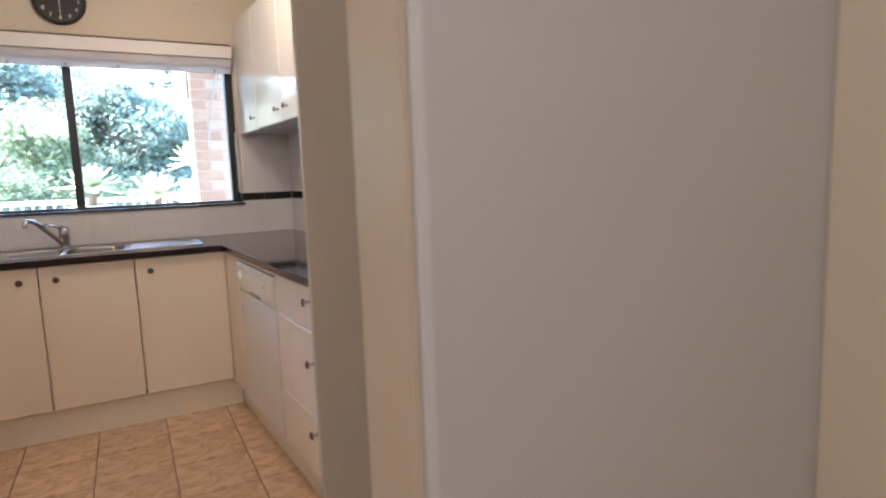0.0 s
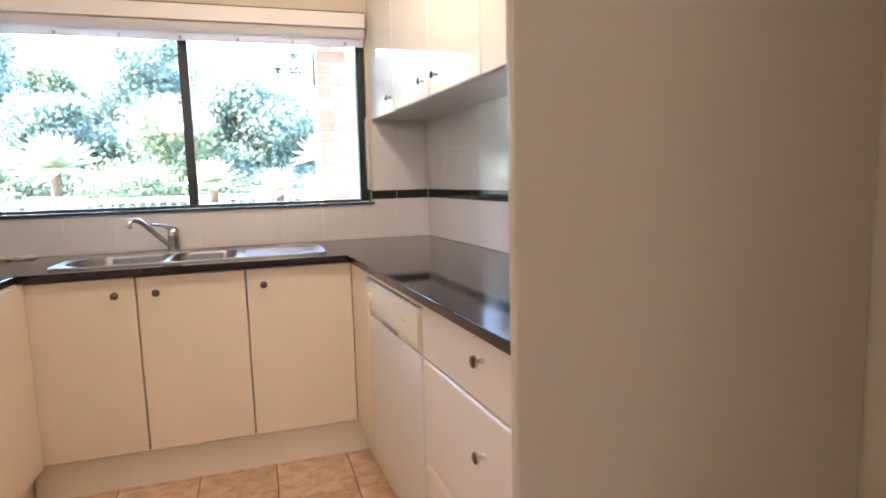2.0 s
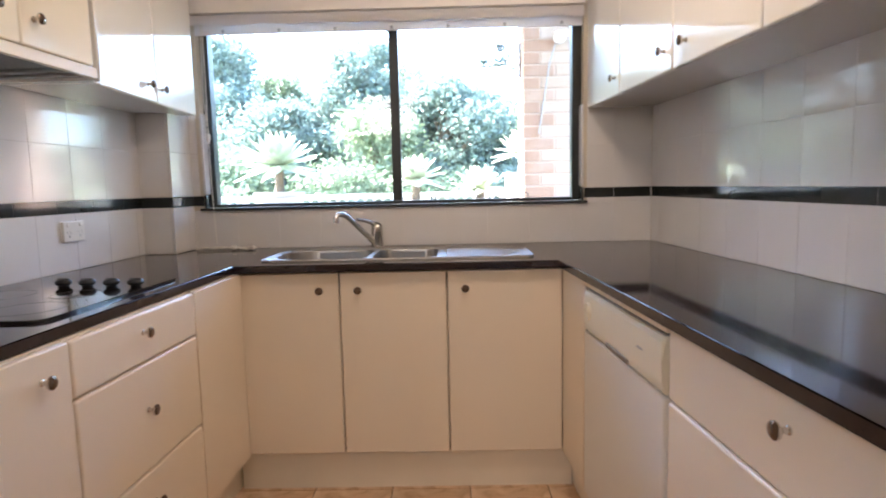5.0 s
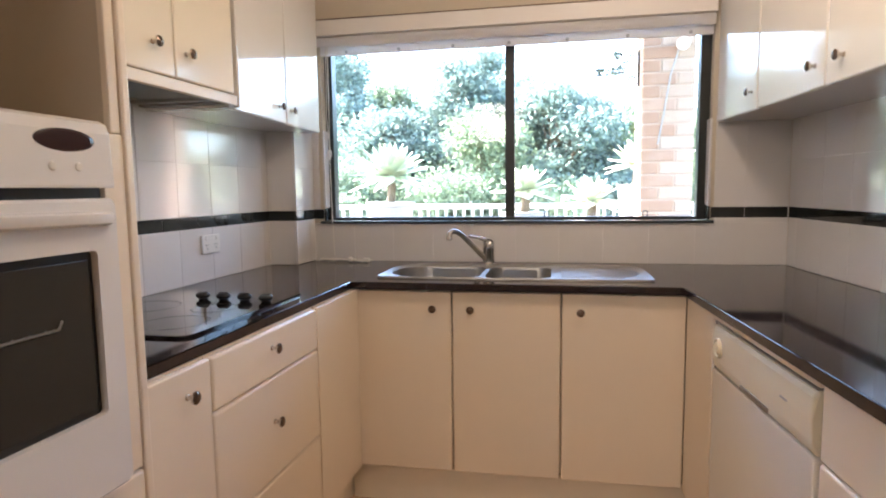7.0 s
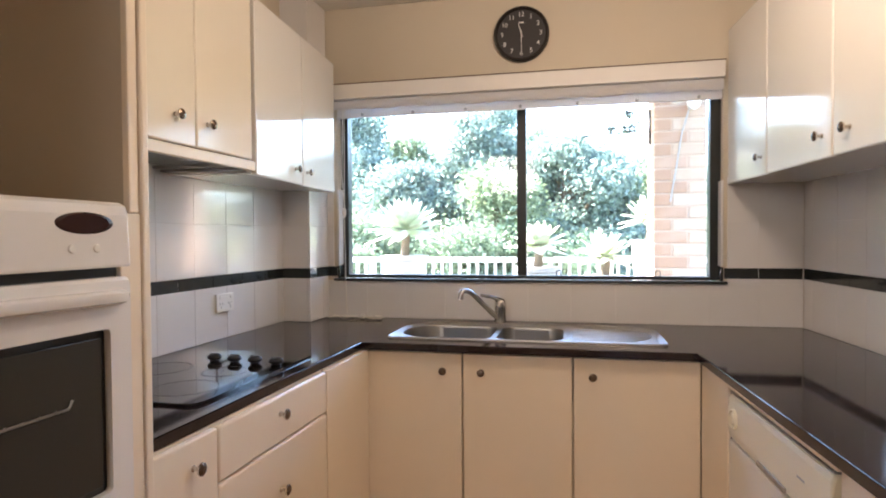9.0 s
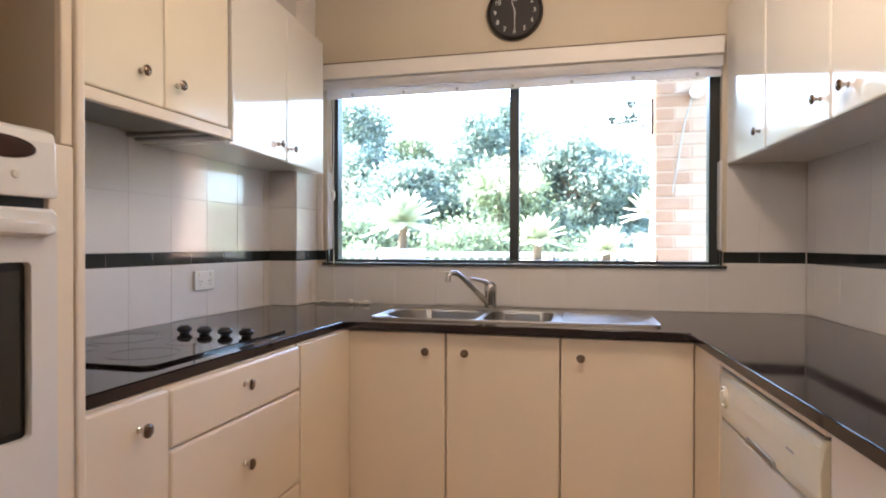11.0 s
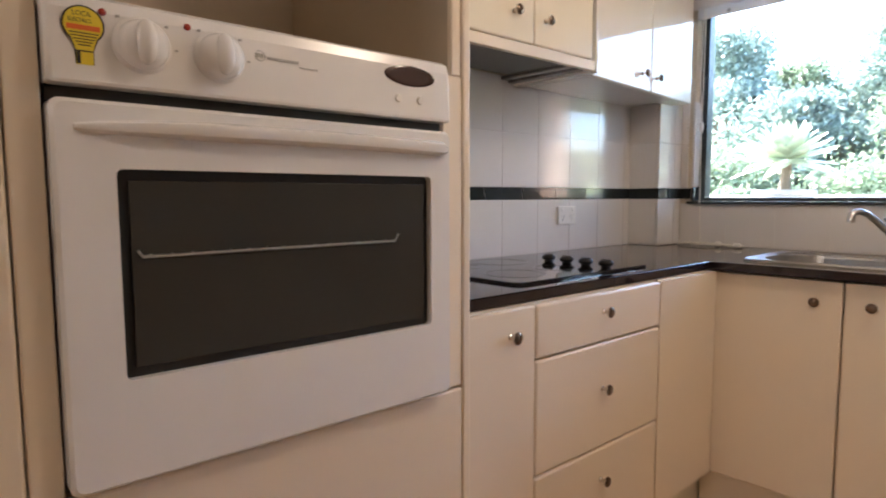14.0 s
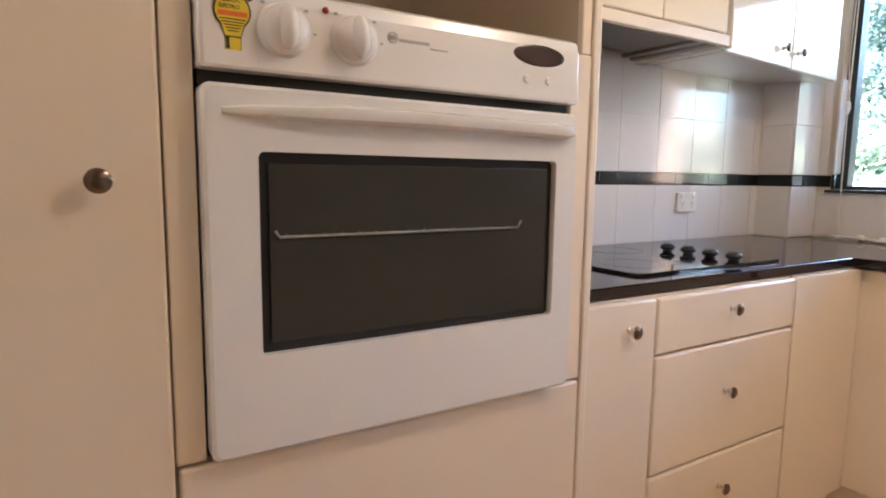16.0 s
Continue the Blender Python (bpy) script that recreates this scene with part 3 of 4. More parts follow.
def build_oven():
    o = thing("wall_oven", (-0.75, 1.52, 0.75), "white enamel built-in electric oven with dark glass door", "oven")
    F = -0.478
    y0, y1 = 1.219, 1.842
    part("body", box(-1.05, F - 0.045, y0 + 0.02, y1 - 0.02, 0.76, 1.335), M_CAVITY, o, "dark oven casing")
    # door: frame of four rails round the window
    bm = bmesh.new()
    gy0, gy1, gz0, gz1 = 1.286, 1.793, 0.888, 1.158
    sides = [rounded_outline(y0, y1, 0.750, 1.241, 0.012, 4), rounded_outline(gy0, gy1, gz0, gz1, 0.008, 4)]
    def ring(x, o_):
        return [bm.verts.new((x, a, b)) for a, b in o_]
    a0, a1 = ring(F - 0.038, sides[0]), ring(F - 0.006, sides[0])
    a2 = [bm.verts.new((F, 1.528 + (a - 1.528) * 0.984, 1.0 + (b - 1.0) * 0.979)) for a, b in sides[0]]
    b2, b1 = ring(F, sides[1]), ring(F - 0.014, sides[1])
    n = len(a0)
    for p, q in ((a0, a1), (a1, a2), (a2, b2), (b2, b1)):
        for k in range(n):
            bm.faces.new((p[k], p[(k + 1) % n], q[(k + 1) % n], q[k]))
    door = part("door", bm, M_APPL, o)
    part("seal", box(F - 0.020, F - 0.013, gy0 - 0.001, gy1 + 0.001, gz0 - 0.001, gz1 + 0.001), M_BLACK, door)
    part("window_glass", box(F - 0.0128, F - 0.006, gy0 + 0.014, gy1 - 0.014, gz0 + 0.014, gz1 - 0.014, 0.001), M_OVENGLASS, door, "dark tinted glass")
    hb = bmesh.new()
    rows = []
    for k in range(25):
        f = k / 24
        y = 1.243 + 0.591 * f
        e = min(1.0, 4 * f, 30 * (1 - f)) ** 0.6
        h, d = 0.004 + 0.008 * e, 0.002 + 0.020 * e
        zc = 1.207 + 0.004 * math.sin(math.pi * f)
        rows.append([hb.verts.new((F + a * d, y, zc + b * h)) for a, b in ((-0.05, 1.0), (0.6, 1.05), (0.95, 0.7), (1.0, 0.1), (0.85, -0.55), (0.35, -0.9), (-0.05, -1.0))])
    for p, q in zip(rows, rows[1:]):
        for j in range(7):
            hb.faces.new((p[j], p[(j + 1) % 7], q[(j + 1) % 7], q[j]))
    hb.faces.new(rows[0])
    hb.faces.new(rows[-1])
    part("handle", hb, M_APPL, door)
    rack = part("rack", tube([(F - 0.0045, 1.307, 1.054), (F - 0.0045, 1.313, 1.046), (F - 0.0045, 1.715, 1.046), (F - 0.0045, 1.722, 1.058)], 0.0022, 6), M_STEEL, door, "wire shelf seen through the glass")
    for k in range(15):
        y = 1.322 + 0.0265 * k
        part("rack_wire", tube([(F - 0.0048, y, 1.0465), (F - 0.0048, y, 1.0495)], 0.0012, 5), M_STEEL, door)
    part("gap", box(F - 0.05, F - 0.030, y0 + 0.002, y1 - 0.002, 1.240, 1.260), M_BLACK, o, "black vent gap")
    f = bmesh.new()
    prof = [(F - 0.045, 1.258), (F - 0.002, 1.258), (F + 0.000, 1.262), (F - 0.004, 1.345), (F - 0.009, 1.361), (F - 0.020, 1.367), (F - 0.045, 1.367)]
    ra = [f.verts.new((x, y0, z)) for x, z in prof]
    rb = [f.verts.new((x, y1, z)) for x, z in prof]
    for k in range(len(prof)):
        f.faces.new((ra[k], ra[(k + 1) % len(prof)], rb[(k + 1) % len(prof)], rb[k]))
    f.faces.new(ra[::-1])
    f.faces.new(rb)
    bmesh.ops.bevel(f, geom=[e for e in f.edges if len({v.co.y for v in e.verts}) == 1 and max(v.co.x for v in e.verts) > F - 0.03], offset=0.006, segments=3, profile=0.5, affect="EDGES")
    fascia = part("control_panel", f, M_APPL, o)
    X = F - 0.002
    for y in (1.323, 1.420):
        k = part("control_knob", lathe([(0.035, 0), (0.035, 0.002), (0.031, 0.005), (0.0295, 0.011), (0.0275, 0.016), (0.023, 0.0205), (0.016, 0.0235), (0.008, 0.025), (0.002, 0.0253)], (X - 0.001, y, 1.313), (1, 0, 0.04), 32), M_APPL, fascia, "round white plastic control knob")
        bm = lathe([(0.003, -0.027), (0.009, -0.022), (0.0125, -0.012), (0.0135, 0.0), (0.0125, 0.012), (0.009, 0.022), (0.003, 0.027)], (X + 0.019, y, 1.314), (0, 0, 1), 20)
        part("grip", bm, M_APPL, k)
    for y in (1.280, 1.379):
        part("indicator_lamp", lathe([(0.0045, 0), (0.0042, 0.002), (0.002, 0.003)], (X - 0.001, y, 1.346), (1, 0, 0.05), 14), M_RED, fascia, "small red indicator lamp")
    d = part("display", lathe([(0.055, 0), (0.054, 0.0018), (0.046, 0.0026)], (0, 0, 0), (1, 0, 0), 36), M_DISPLAY, fascia, "dark oval clock display")
    d.scale = (1, 1.0, 0.32)
    base = world_place(fascia)
    d.location = Vector((sx(X - 0.001, 1.750), 1.750, 1.330)) - base
    for y in (1.722, 1.769):
        part("button", lathe([(0.007, 0), (0.007, 0.002), (0.0055, 0.004)], (X - 0.0005, y, 1.290), (1, 0, 0), 16), M_PLASTIC, fascia)
    # maker's mark drawn as plain shapes
    part("mark", tube([(X + 0.0002, 1.478 + 0.0072 * math.cos(0.35 * k), 1.324 + 0.0072 * math.sin(0.35 * k)) for k in range(19)], 0.0006, 5), M_GREYPRINT, fascia)
    for k in range(3):
        part("mark", box(X - 0.002, X + 0.0006, 1.4737 + 0.0035 * k, 1.4749 + 0.0035 * k, 1.321, 1.327), M_GREYPRINT, fascia)
    part("mark", box(X - 0.002, X + 0.0006, 1.489, 1.538, 1.3205, 1.3240), M_GREYPRINT, fascia)
    part("mark", box(X - 0.002, X + 0.0006, 1.540, 1.570, 1.3145, 1.3163), M_GREYPRINT, fascia)
    for y in (1.323, 1.420):
        for k in range(7):
            a = radians(-220 + 260 * k / 6 + 90)
            cy, cz = y + 0.041 * math.cos(a), 1.313 + 0.041 * math.sin(a)
            if 1.264 < cz < 1.352:
                part("dial_mark", box(X - 0.002, X + 0.0006, cy - 0.002, cy + 0.002, cz - 0.0012, cz + 0.0012), M_GREYPRINT, fascia)
    return X


OX = build_oven()


def text(parent, words, size, m, mat, name="lettering", squash=1.0):
    cu = bpy.data.curves.new(name, "FONT")
    cu.body, cu.size, cu.extrude = words, size, 0.0002
    cu.align_x, cu.align_y = "CENTER", "CENTER"
    tmp = new("tmp", cu)
    me = bpy.data.meshes.new_from_object(tmp.evaluated_get(bpy.context.evaluated_depsgraph_get()))
    bpy.data.objects.remove(tmp)
    me.materials.append(mat)
    ob = new(name, me)
    ob.parent = parent
    ob.matrix_basis = Matrix.Translation(-world_place(parent)) @ m @ Matrix.Diagonal((squash, 1, 1, 1))
    return ob


def build_sticker():
    s = thing("sticker", (OX + 0.002, 1.247, 1.30), "yellow bulb-shaped electrician sticker on the oven panel", "sticker")
    x = OX + 0.0006
    cy, cz = 1.259, 1.327

    def bulb(k, x0, x1):
        o = []
        for a in range(-50, 231, 14):
            o.append((cy + 0.0205 * k * math.cos(radians(a)), cz + 0.0205 * k * math.sin(radians(a))))
        o += [(cy - 0.009 * k, cz - 0.030), (cy - 0.009 * k, cz - 0.0465 - 0.002 * (k - 1) * 20), (cy + 0.009 * k, cz - 0.0465 - 0.002 * (k - 1) * 20), (cy + 0.009 * k, cz - 0.030)]
        bm = bmesh.new()
        a_ = [bm.verts.new((x0, p, q)) for p, q in o]
        b_ = [bm.verts.new((x1, p, q)) for p, q in o]
        n = len(o)
        for i in range(n):
            bm.faces.new((a_[i], a_[(i + 1) % n], b_[(i + 1) % n], b_[i]))
        bm.faces.new(a_[::-1])
        bm.faces.new(b_)
        return bm

    part("border", bulb(1.10, x, x + 0.0005), M_INK, s)
    face = part("face", bulb(1.0, x + 0.0004, x + 0.0009), M_YELLOW, s)
    m = pose(sx(x + 0.0010, cy), cy, cz + 0.0125, 90, 0, 90)
    text(face, "LOCAL", 0.0080, m, M_INK, squash=0.9)
    text(face, "ELECTRICIAN", 0.0066, pose(sx(x + 0.0010, cy), cy, cz + 0.0045, 90, 0, 90), M_INK, squash=0.80)
    part("print", box(x + 0.0008, x + 0.0012, cy - 0.0175, cy + 0.0175, cz - 0.0065, cz - 0.0005), M_ORANGE, face)
    for k in range(5):
        w = 0.0155 - 0.0022 * k
        part("print", box(x + 0.0008, x + 0.0012, cy - w, cy + w, cz - 0.0105 - 0.0035 * k, cz - 0.0093 - 0.0035 * k), M_INK, face)
    part("print", box(x + 0.0008, x + 0.0012, cy - 0.009, cy + 0.009, cz - 0.0315, cz - 0.0300), M_INK, face)
    part("print", box(x + 0.0008, x + 0.0012, cy - 0.0085, cy - 0.0045, cz - 0.0455, cz - 0.0315), M_INK, face)


build_sticker()


def build_cooktop():
    c = thing("cooktop", (-0.87, 2.5, 0.9), "black glass ceramic cooktop with four knobs set on the worktop", "cooktop")
    bm = slab(rounded_outline(-1.105, -0.628, 2.205, 2.822, 0.03, 6), 0.9012, 0.9075, bevel=0.0015)
    plate = part("glass_plate", bm, M_COOK, c)
    for x, y, r in ((-0.76, 2.34, 0.085), (-0.99, 2.34, 0.07), (-0.99, 2.53, 0.09), (-0.77, 2.53, 0.065)):
        b = bmesh.new()
        n = 40
        rings = [[b.verts.new((x + q * math.cos(2 * math.pi * k / n), y + q * math.sin(2 * math.pi * k / n), z)) for k in range(n)] for q, z in ((r, 0.9076), (r, 0.9079), (r - 0.0025, 0.9079), (r - 0.0025, 0.9076))]
        for p, q in zip(rings, rings[1:] + rings[:1]):
            for k in range(n):
                b.faces.new((p[k], p[(k + 1) % n], q[(k + 1) % n], q[k]))
        part("zone_ring", b, M_ZONE, plate)
    for k in range(4):
        x = -0.891 + k * 0.0755
        y = 2.655 - k * 0.006
        kn = part("control_knob", lathe([(0.014, 0), (0.015, 0.005), (0.0205, 0.008), (0.0225, 0.013), (0.0215, 0.018), (0.0165, 0.0225), (0.008, 0.0245)], (x, y, 0.9077), (0, 0, 1), 24), M_BLACK, c)
        part("grip", box(x - 0.015, x + 0.015, y - 0.0035, y + 0.0035, 0.928, 0.9335, 0.002), M_BLACK, kn)


build_cooktop()

# left wall cabinets and range hood
G_WALL = "wall cabinets"
UF = -0.826
u = thing("wall_cabinet", (-1.0, 2.5, 1.53), "wall cabinet with cream rails and two doors tinted for warm light, housing the range hood", "cabinet", G_WALL)
part("body", box(-1.155, UF - 0.019, 2.192, 2.788, 1.60, 2.16), M_GLOSS, u)
part("side_panel", box(-1.155, UF - 0.019, 2.192, 2.208, 1.537, 1.599), M_GLOSS, u)
part("side_panel", box(-1.155, UF - 0.019, 2.774, 2.812, 1.526, 1.599), M_GLOSS, u)
part("rail", box(UF - 0.018, UF + 0.002, 2.190, 2.796, 1.533, 1.566, 0.004), M_CREAM, u, "cream front rail below the doors")
part("top_rail", box(UF - 0.018, UF + 0.001, 2.190, 2.796, 2.150, 2.175, 0.004), M_CREAM, u)
# both hood doors carry the warm light in their colour
front(u, "door", ("x+", UF), 2.192, 2.493, 1.568, 2.148, M_GLOSS_WARM, (2.403, 1.648), bevel=0.006)
front(u, "door", ("x+", UF), 2.493, 2.786, 1.568, 2.148, M_GLOSS_WARM, (2.543, 1.644), bevel=0.006)
part("stile", box(UF - 0.018, UF + 0.003, 2.798, 2.812, 1.528, 2.175, 0.004), M_GLOSS, u)
hood = thing("range_hood", (-1.0, 2.49, 1.55), "grey slide-out range hood tucked under the wall cabinet", "range hood")
part("casing", box(-1.15, UF - 0.022, 2.210, 2.700, 1.562, 1.598), M_HOODDARK, hood)
part("visor", box(-1.10, UF - 0.040, 2.225, 2.690, 1.550, 1.5615, 0.003), M_FILTER, hood)
part("edge_bar", box(-1.15, UF - 0.022, 2.702, 2.734, 1.540, 1.552, 0.003), M_STEEL, hood)
part("edge_bar", box(-1.15, UF - 0.022, 2.738, 2.770, 1.533, 1.545, 0.003), M_FILTER, hood)
for k in range(16):
    part("filter_slat", box(-1.09 + k * 0.013, -1.083 + k * 0.013, 2.235, 2.68, 1.546, 1.5495), M_FILTER, hood)

lean[0] = -0.06
UC = -0.873
u = thing("wall_cabinet", (-1.0, 3.17, 1.5), "white high-gloss wall cabinet with two doors beside the window", "cabinet", G_WALL)
bm = box(-1.15, UC - 0.0195, 2.818, 3.545, 1.525, 2.15)
box(-0.99, UC - 0.0195, 3.546, 3.66, 1.525, 2.15, bm=bm)
part("body", bm, M_GLOSS, u)
front(u, "door", ("x+", UC), 2.818, 3.262, 1.522, 2.15, M_GLOSS, (3.185, 1.584), bevel=0.006)
front(u, "door", ("x+", UC), 3.262, 3.664, 1.522, 2.15, M_GLOSS, (3.305, 1.582), bevel=0.006)

# right run
lean[0] = RIGHT
RF = 0.660
c = thing("corner_filler", (0.9, 2.96, 0), "plain cream corner panel beside the dishwasher", "filler panel")
part("body", box(RF + 0.02, 1.24, 2.86, 3.12, 0.13, 0.870), M_CARCASS, c)
part("panel", box(RF, RF + 0.018, 2.852, 3.126, 0.15, 0.867, 0.003), M_CREAM, c)
c = thing("drawer_cabinet", (0.95, 1.81, 0), "wide cream base cabinet with three deep drawers", "cabinet", G_BASE)
part("body", box(RF + 0.02, 1.24, 1.42, 2.205, 0.13, 0.870), M_CARCASS, c)
for z0, z1, kz in ((0.703, 0.867, 0.812), (0.388, 0.703, 0.590), (0.15, 0.388, 0.33)):
    front(c, "drawer", ("x-", RF), 1.42, 2.206, z0, z1, M_CREAM, (1.790, kz), bevel=0.008)
tagged(part("kickboard", box(RF + 0.05, RF + 0.065, 1.42, 3.205, 0, 0.148), M_KICK), "cream kickboard below the dishwasher and drawers", "kickboard", kind="structure")


def build_dishwasher():
    d = thing("dishwasher", (0.95, 2.53, 0), "old white dishwasher with yellowed control panel built under the worktop", "dishwasher")
    part("body", box(RF + 0.03, 1.22, 2.215, 2.845, 0.10, 0.845), M_DW, d)
    part("trim_strip", box(RF - 0.002, RF + 0.028, 2.212, 2.848, 0.850, 0.867, 0.003), M_CREAM, d)
    # black filler strip stands for the shade in the gap
    part("shadow_gap", box(RF + 0.008, RF + 0.0295, 2.836, 2.849, 0.15, 0.848), M_BLACK, d)
    bm = bmesh.new()
    prof = [(RF + 0.028, 0.842), (RF + 0.006, 0.842), (RF - 0.002, 0.838), (RF - 0.007, 0.826), (RF - 0.0085, 0.780), (RF - 0.007, 0.735), (RF - 0.003, 0.714), (RF + 0.004, 0.706), (RF + 0.028, 0.704)]
    a = [bm.verts.new((x, 2.218, z)) for x, z in prof]
    b = [bm.verts.new((x, 2.822, z)) for x, z in prof]
    for k in range(len(prof)):
        bm.faces.new((a[k], a[(k + 1) % len(prof)], b[(k + 1) % len(prof)], b[k]))
    bm.faces.new(a[::-1])
    bm.faces.new(b)
    bmesh.ops.bevel(bm, geom=[e for e in bm.edges if len({round(v.co.y, 4) for v in e.verts}) == 1 and min(v.co.x for v in e.verts) < RF + 0.01], offset=0.006, segments=2, profile=0.5, affect="EDGES")
    panel = part("control_panel", bm, M_DWPANEL, d)
    part("dial", lathe([(0.029, 0), (0.029, 0.005), (0.027, 0.0075), (0.0245, 0.0075), (0.0235, 0.003), (0.018, 0.003), (0.016, 0.009), (0.004, 0.0095)], (RF - 0.0075, 2.768, 0.778), (-1, 0, 0), 28), M_DWPANEL, panel, "round cream programme dial")
    part("grip_recess", box(RF - 0.0095, RF - 0.004, 2.43, 2.60, 0.712, 0.726, 0.002), M_STEEL, panel)
    part("print", box(RF - 0.0092, RF - 0.0076, 2.330, 2.365, 0.778, 0.783), M_GREYPRINT, panel)
    part("chrome_strip", box(RF - 0.003, RF + 0.012, 2.218, 2.822, 0.8430, 0.8475, 0.001), M_STEEL, d, "thin bright metal strip")
    part("door", box(RF - 0.002, RF + 0.024, 2.218, 2.836, 0.152, 0.702, 0.006), M_DW, d)


build_dishwasher()

RU = 0.932
end = 1.42
u = thing("wall_cabinet", (1.1, 3.3, 1.53), "white high-gloss wall cabinet run with four doors over the worktop", "cabinet", G_WALL)
part("body", box(RU + 0.019, 1.243, end, 3.755, 1.528, 2.20), M_GLOSS, u)
for y0, y1, ky in ((3.326, 3.757, 3.372), (2.848, 3.322, 2.905), (2.372, 2.845, 2.752), (1.89, 2.370, 1.95), (end, 1.888, 1.83)):
    front(u, "door", ("x-", RU), y0, y1, 1.525, 2.198, M_GLOSS, (ky, 1.594), bevel=0.006)

lean[0] = 0.0
tagged(part("end_panel", box(0.640, 1.345, 1.392, 1.413, 0, 2.45, 0.004), M_PANEL), "tall beige laminate end panel beside the drawers", "end panel")

# ---- wall tiles ----
GAP = 0.0006


def backing(parent, *a, s=0.0):
    lean[0] = s
    part("grout", box(*a), M_GROUT, parent, "pale grout behind the tiles", smooth=False)
    lean[0] = 0.0


def tile_run(parent, axis, place, start, stop, origin, sgn, z_rows, s, band):
    """Glazed tiles on a wall: axis 'x' walls run along y, axis 'y' walls along x."""
    lean[0] = s
    cuts = [start]
    k = math.ceil((start - origin) / 0.2 + 1e-6)
    while origin + 0.2 * k < stop - 0.002:
        if origin + 0.2 * k > start + 0.002:
            cuts.append(origin + 0.2 * k)
        k += 1
    cuts.append(stop)
    for z0, z1 in z_rows:
        for a, b in zip(cuts, cuts[1:]):
            if b - a < 0.006:
                continue
            t = 0.007
            if axis == "x":
                bm = box(min(place, place + sgn * t), max(place, place + sgn * t), a + GAP, b - GAP, z0 + GAP, z1 - GAP, 0.0009, seg=1)
            else:
                bm = box(a + GAP, b - GAP, place - t, place, z0 + GAP, z1 - GAP, 0.0009, seg=1)
            part("tile", bm, M_BAND if band else M_TILE, parent, smooth=False)
    lean[0] = 0.0


ROWS_LOW, BANDROW, ROWS_HIGH = [(0.901, 1.109)], [(1.109, 1.157)], [(1.157, 1.357), (1.357, 1.557)]
for wall_ob, axis, place, a, b, org, sgn, s in (
        (wall_west, "x", -1.1595, 1.915, 3.569, 2.715, 1, LEFT),
        (wall_east, "x", 1.2455, 1.416, 3.762, 2.884, -1, RIGHT)):
    tile_run(wall_ob, axis, place, a, b, org, sgn, ROWS_LOW + ROWS_HIGH, s, False)
    tile_run(wall_ob, axis, place, a, b, org - 0.09, sgn, BANDROW, s, True)
backing(wall_west, -1.1600, -1.1538, 1.914, 3.5685, 0.9002, 1.5575, s=LEFT)
backing(wall_east, 1.2398, 1.2460, 1.4155, 3.7635, 0.9002, 1.5575, s=RIGHT)
backing(wall_north, -1.003, 1.197, 3.7635, 3.7700, 0.9002, 1.0872)
backing(wall_north, 0.8935, 1.197, 3.7635, 3.7700, 1.0875, 1.5575)
tile_run(wall_north, "y", 3.7695, -1.0, 1.195, -0.98, -1, [(0.901, 1.087)], 0.0, False)
tile_run(wall_north, "y", 3.7695, 0.893, 1.195, 1.02, -1, [(1.089, 1.109)] + ROWS_HIGH, 0.0, False)
tile_run(wall_north, "y", 3.7695, 0.880, 1.195, 1.02, -1, BANDROW, 0.0, True)
tile_run(wall_north, "y", 3.7695, -1.0, -0.957, -0.99, -1, ROWS_HIGH, 0.0, False)
tile_run(wall_north, "y", 3.7695, -1.0, -0.940, -0.99, -1, BANDROW, 0.0, True)
tile_run(nib, "y", 3.5695, -1.172, -1.004, -1.18, -1, ROWS_LOW + ROWS_HIGH, 0.0, False)
tile_run(nib, "y", 3.5695, -1.172, -1.004, -1.165, -1, BANDROW, 0.0, True)
tile_run(nib, "x", -1.0175, 3.560, 3.760, 3.5, 1, ROWS_LOW + ROWS_HIGH, LEFT, False)
tile_run(nib, "x", -1.0175, 3.560, 3.760, 3.64, 1, BANDROW, LEFT, True)


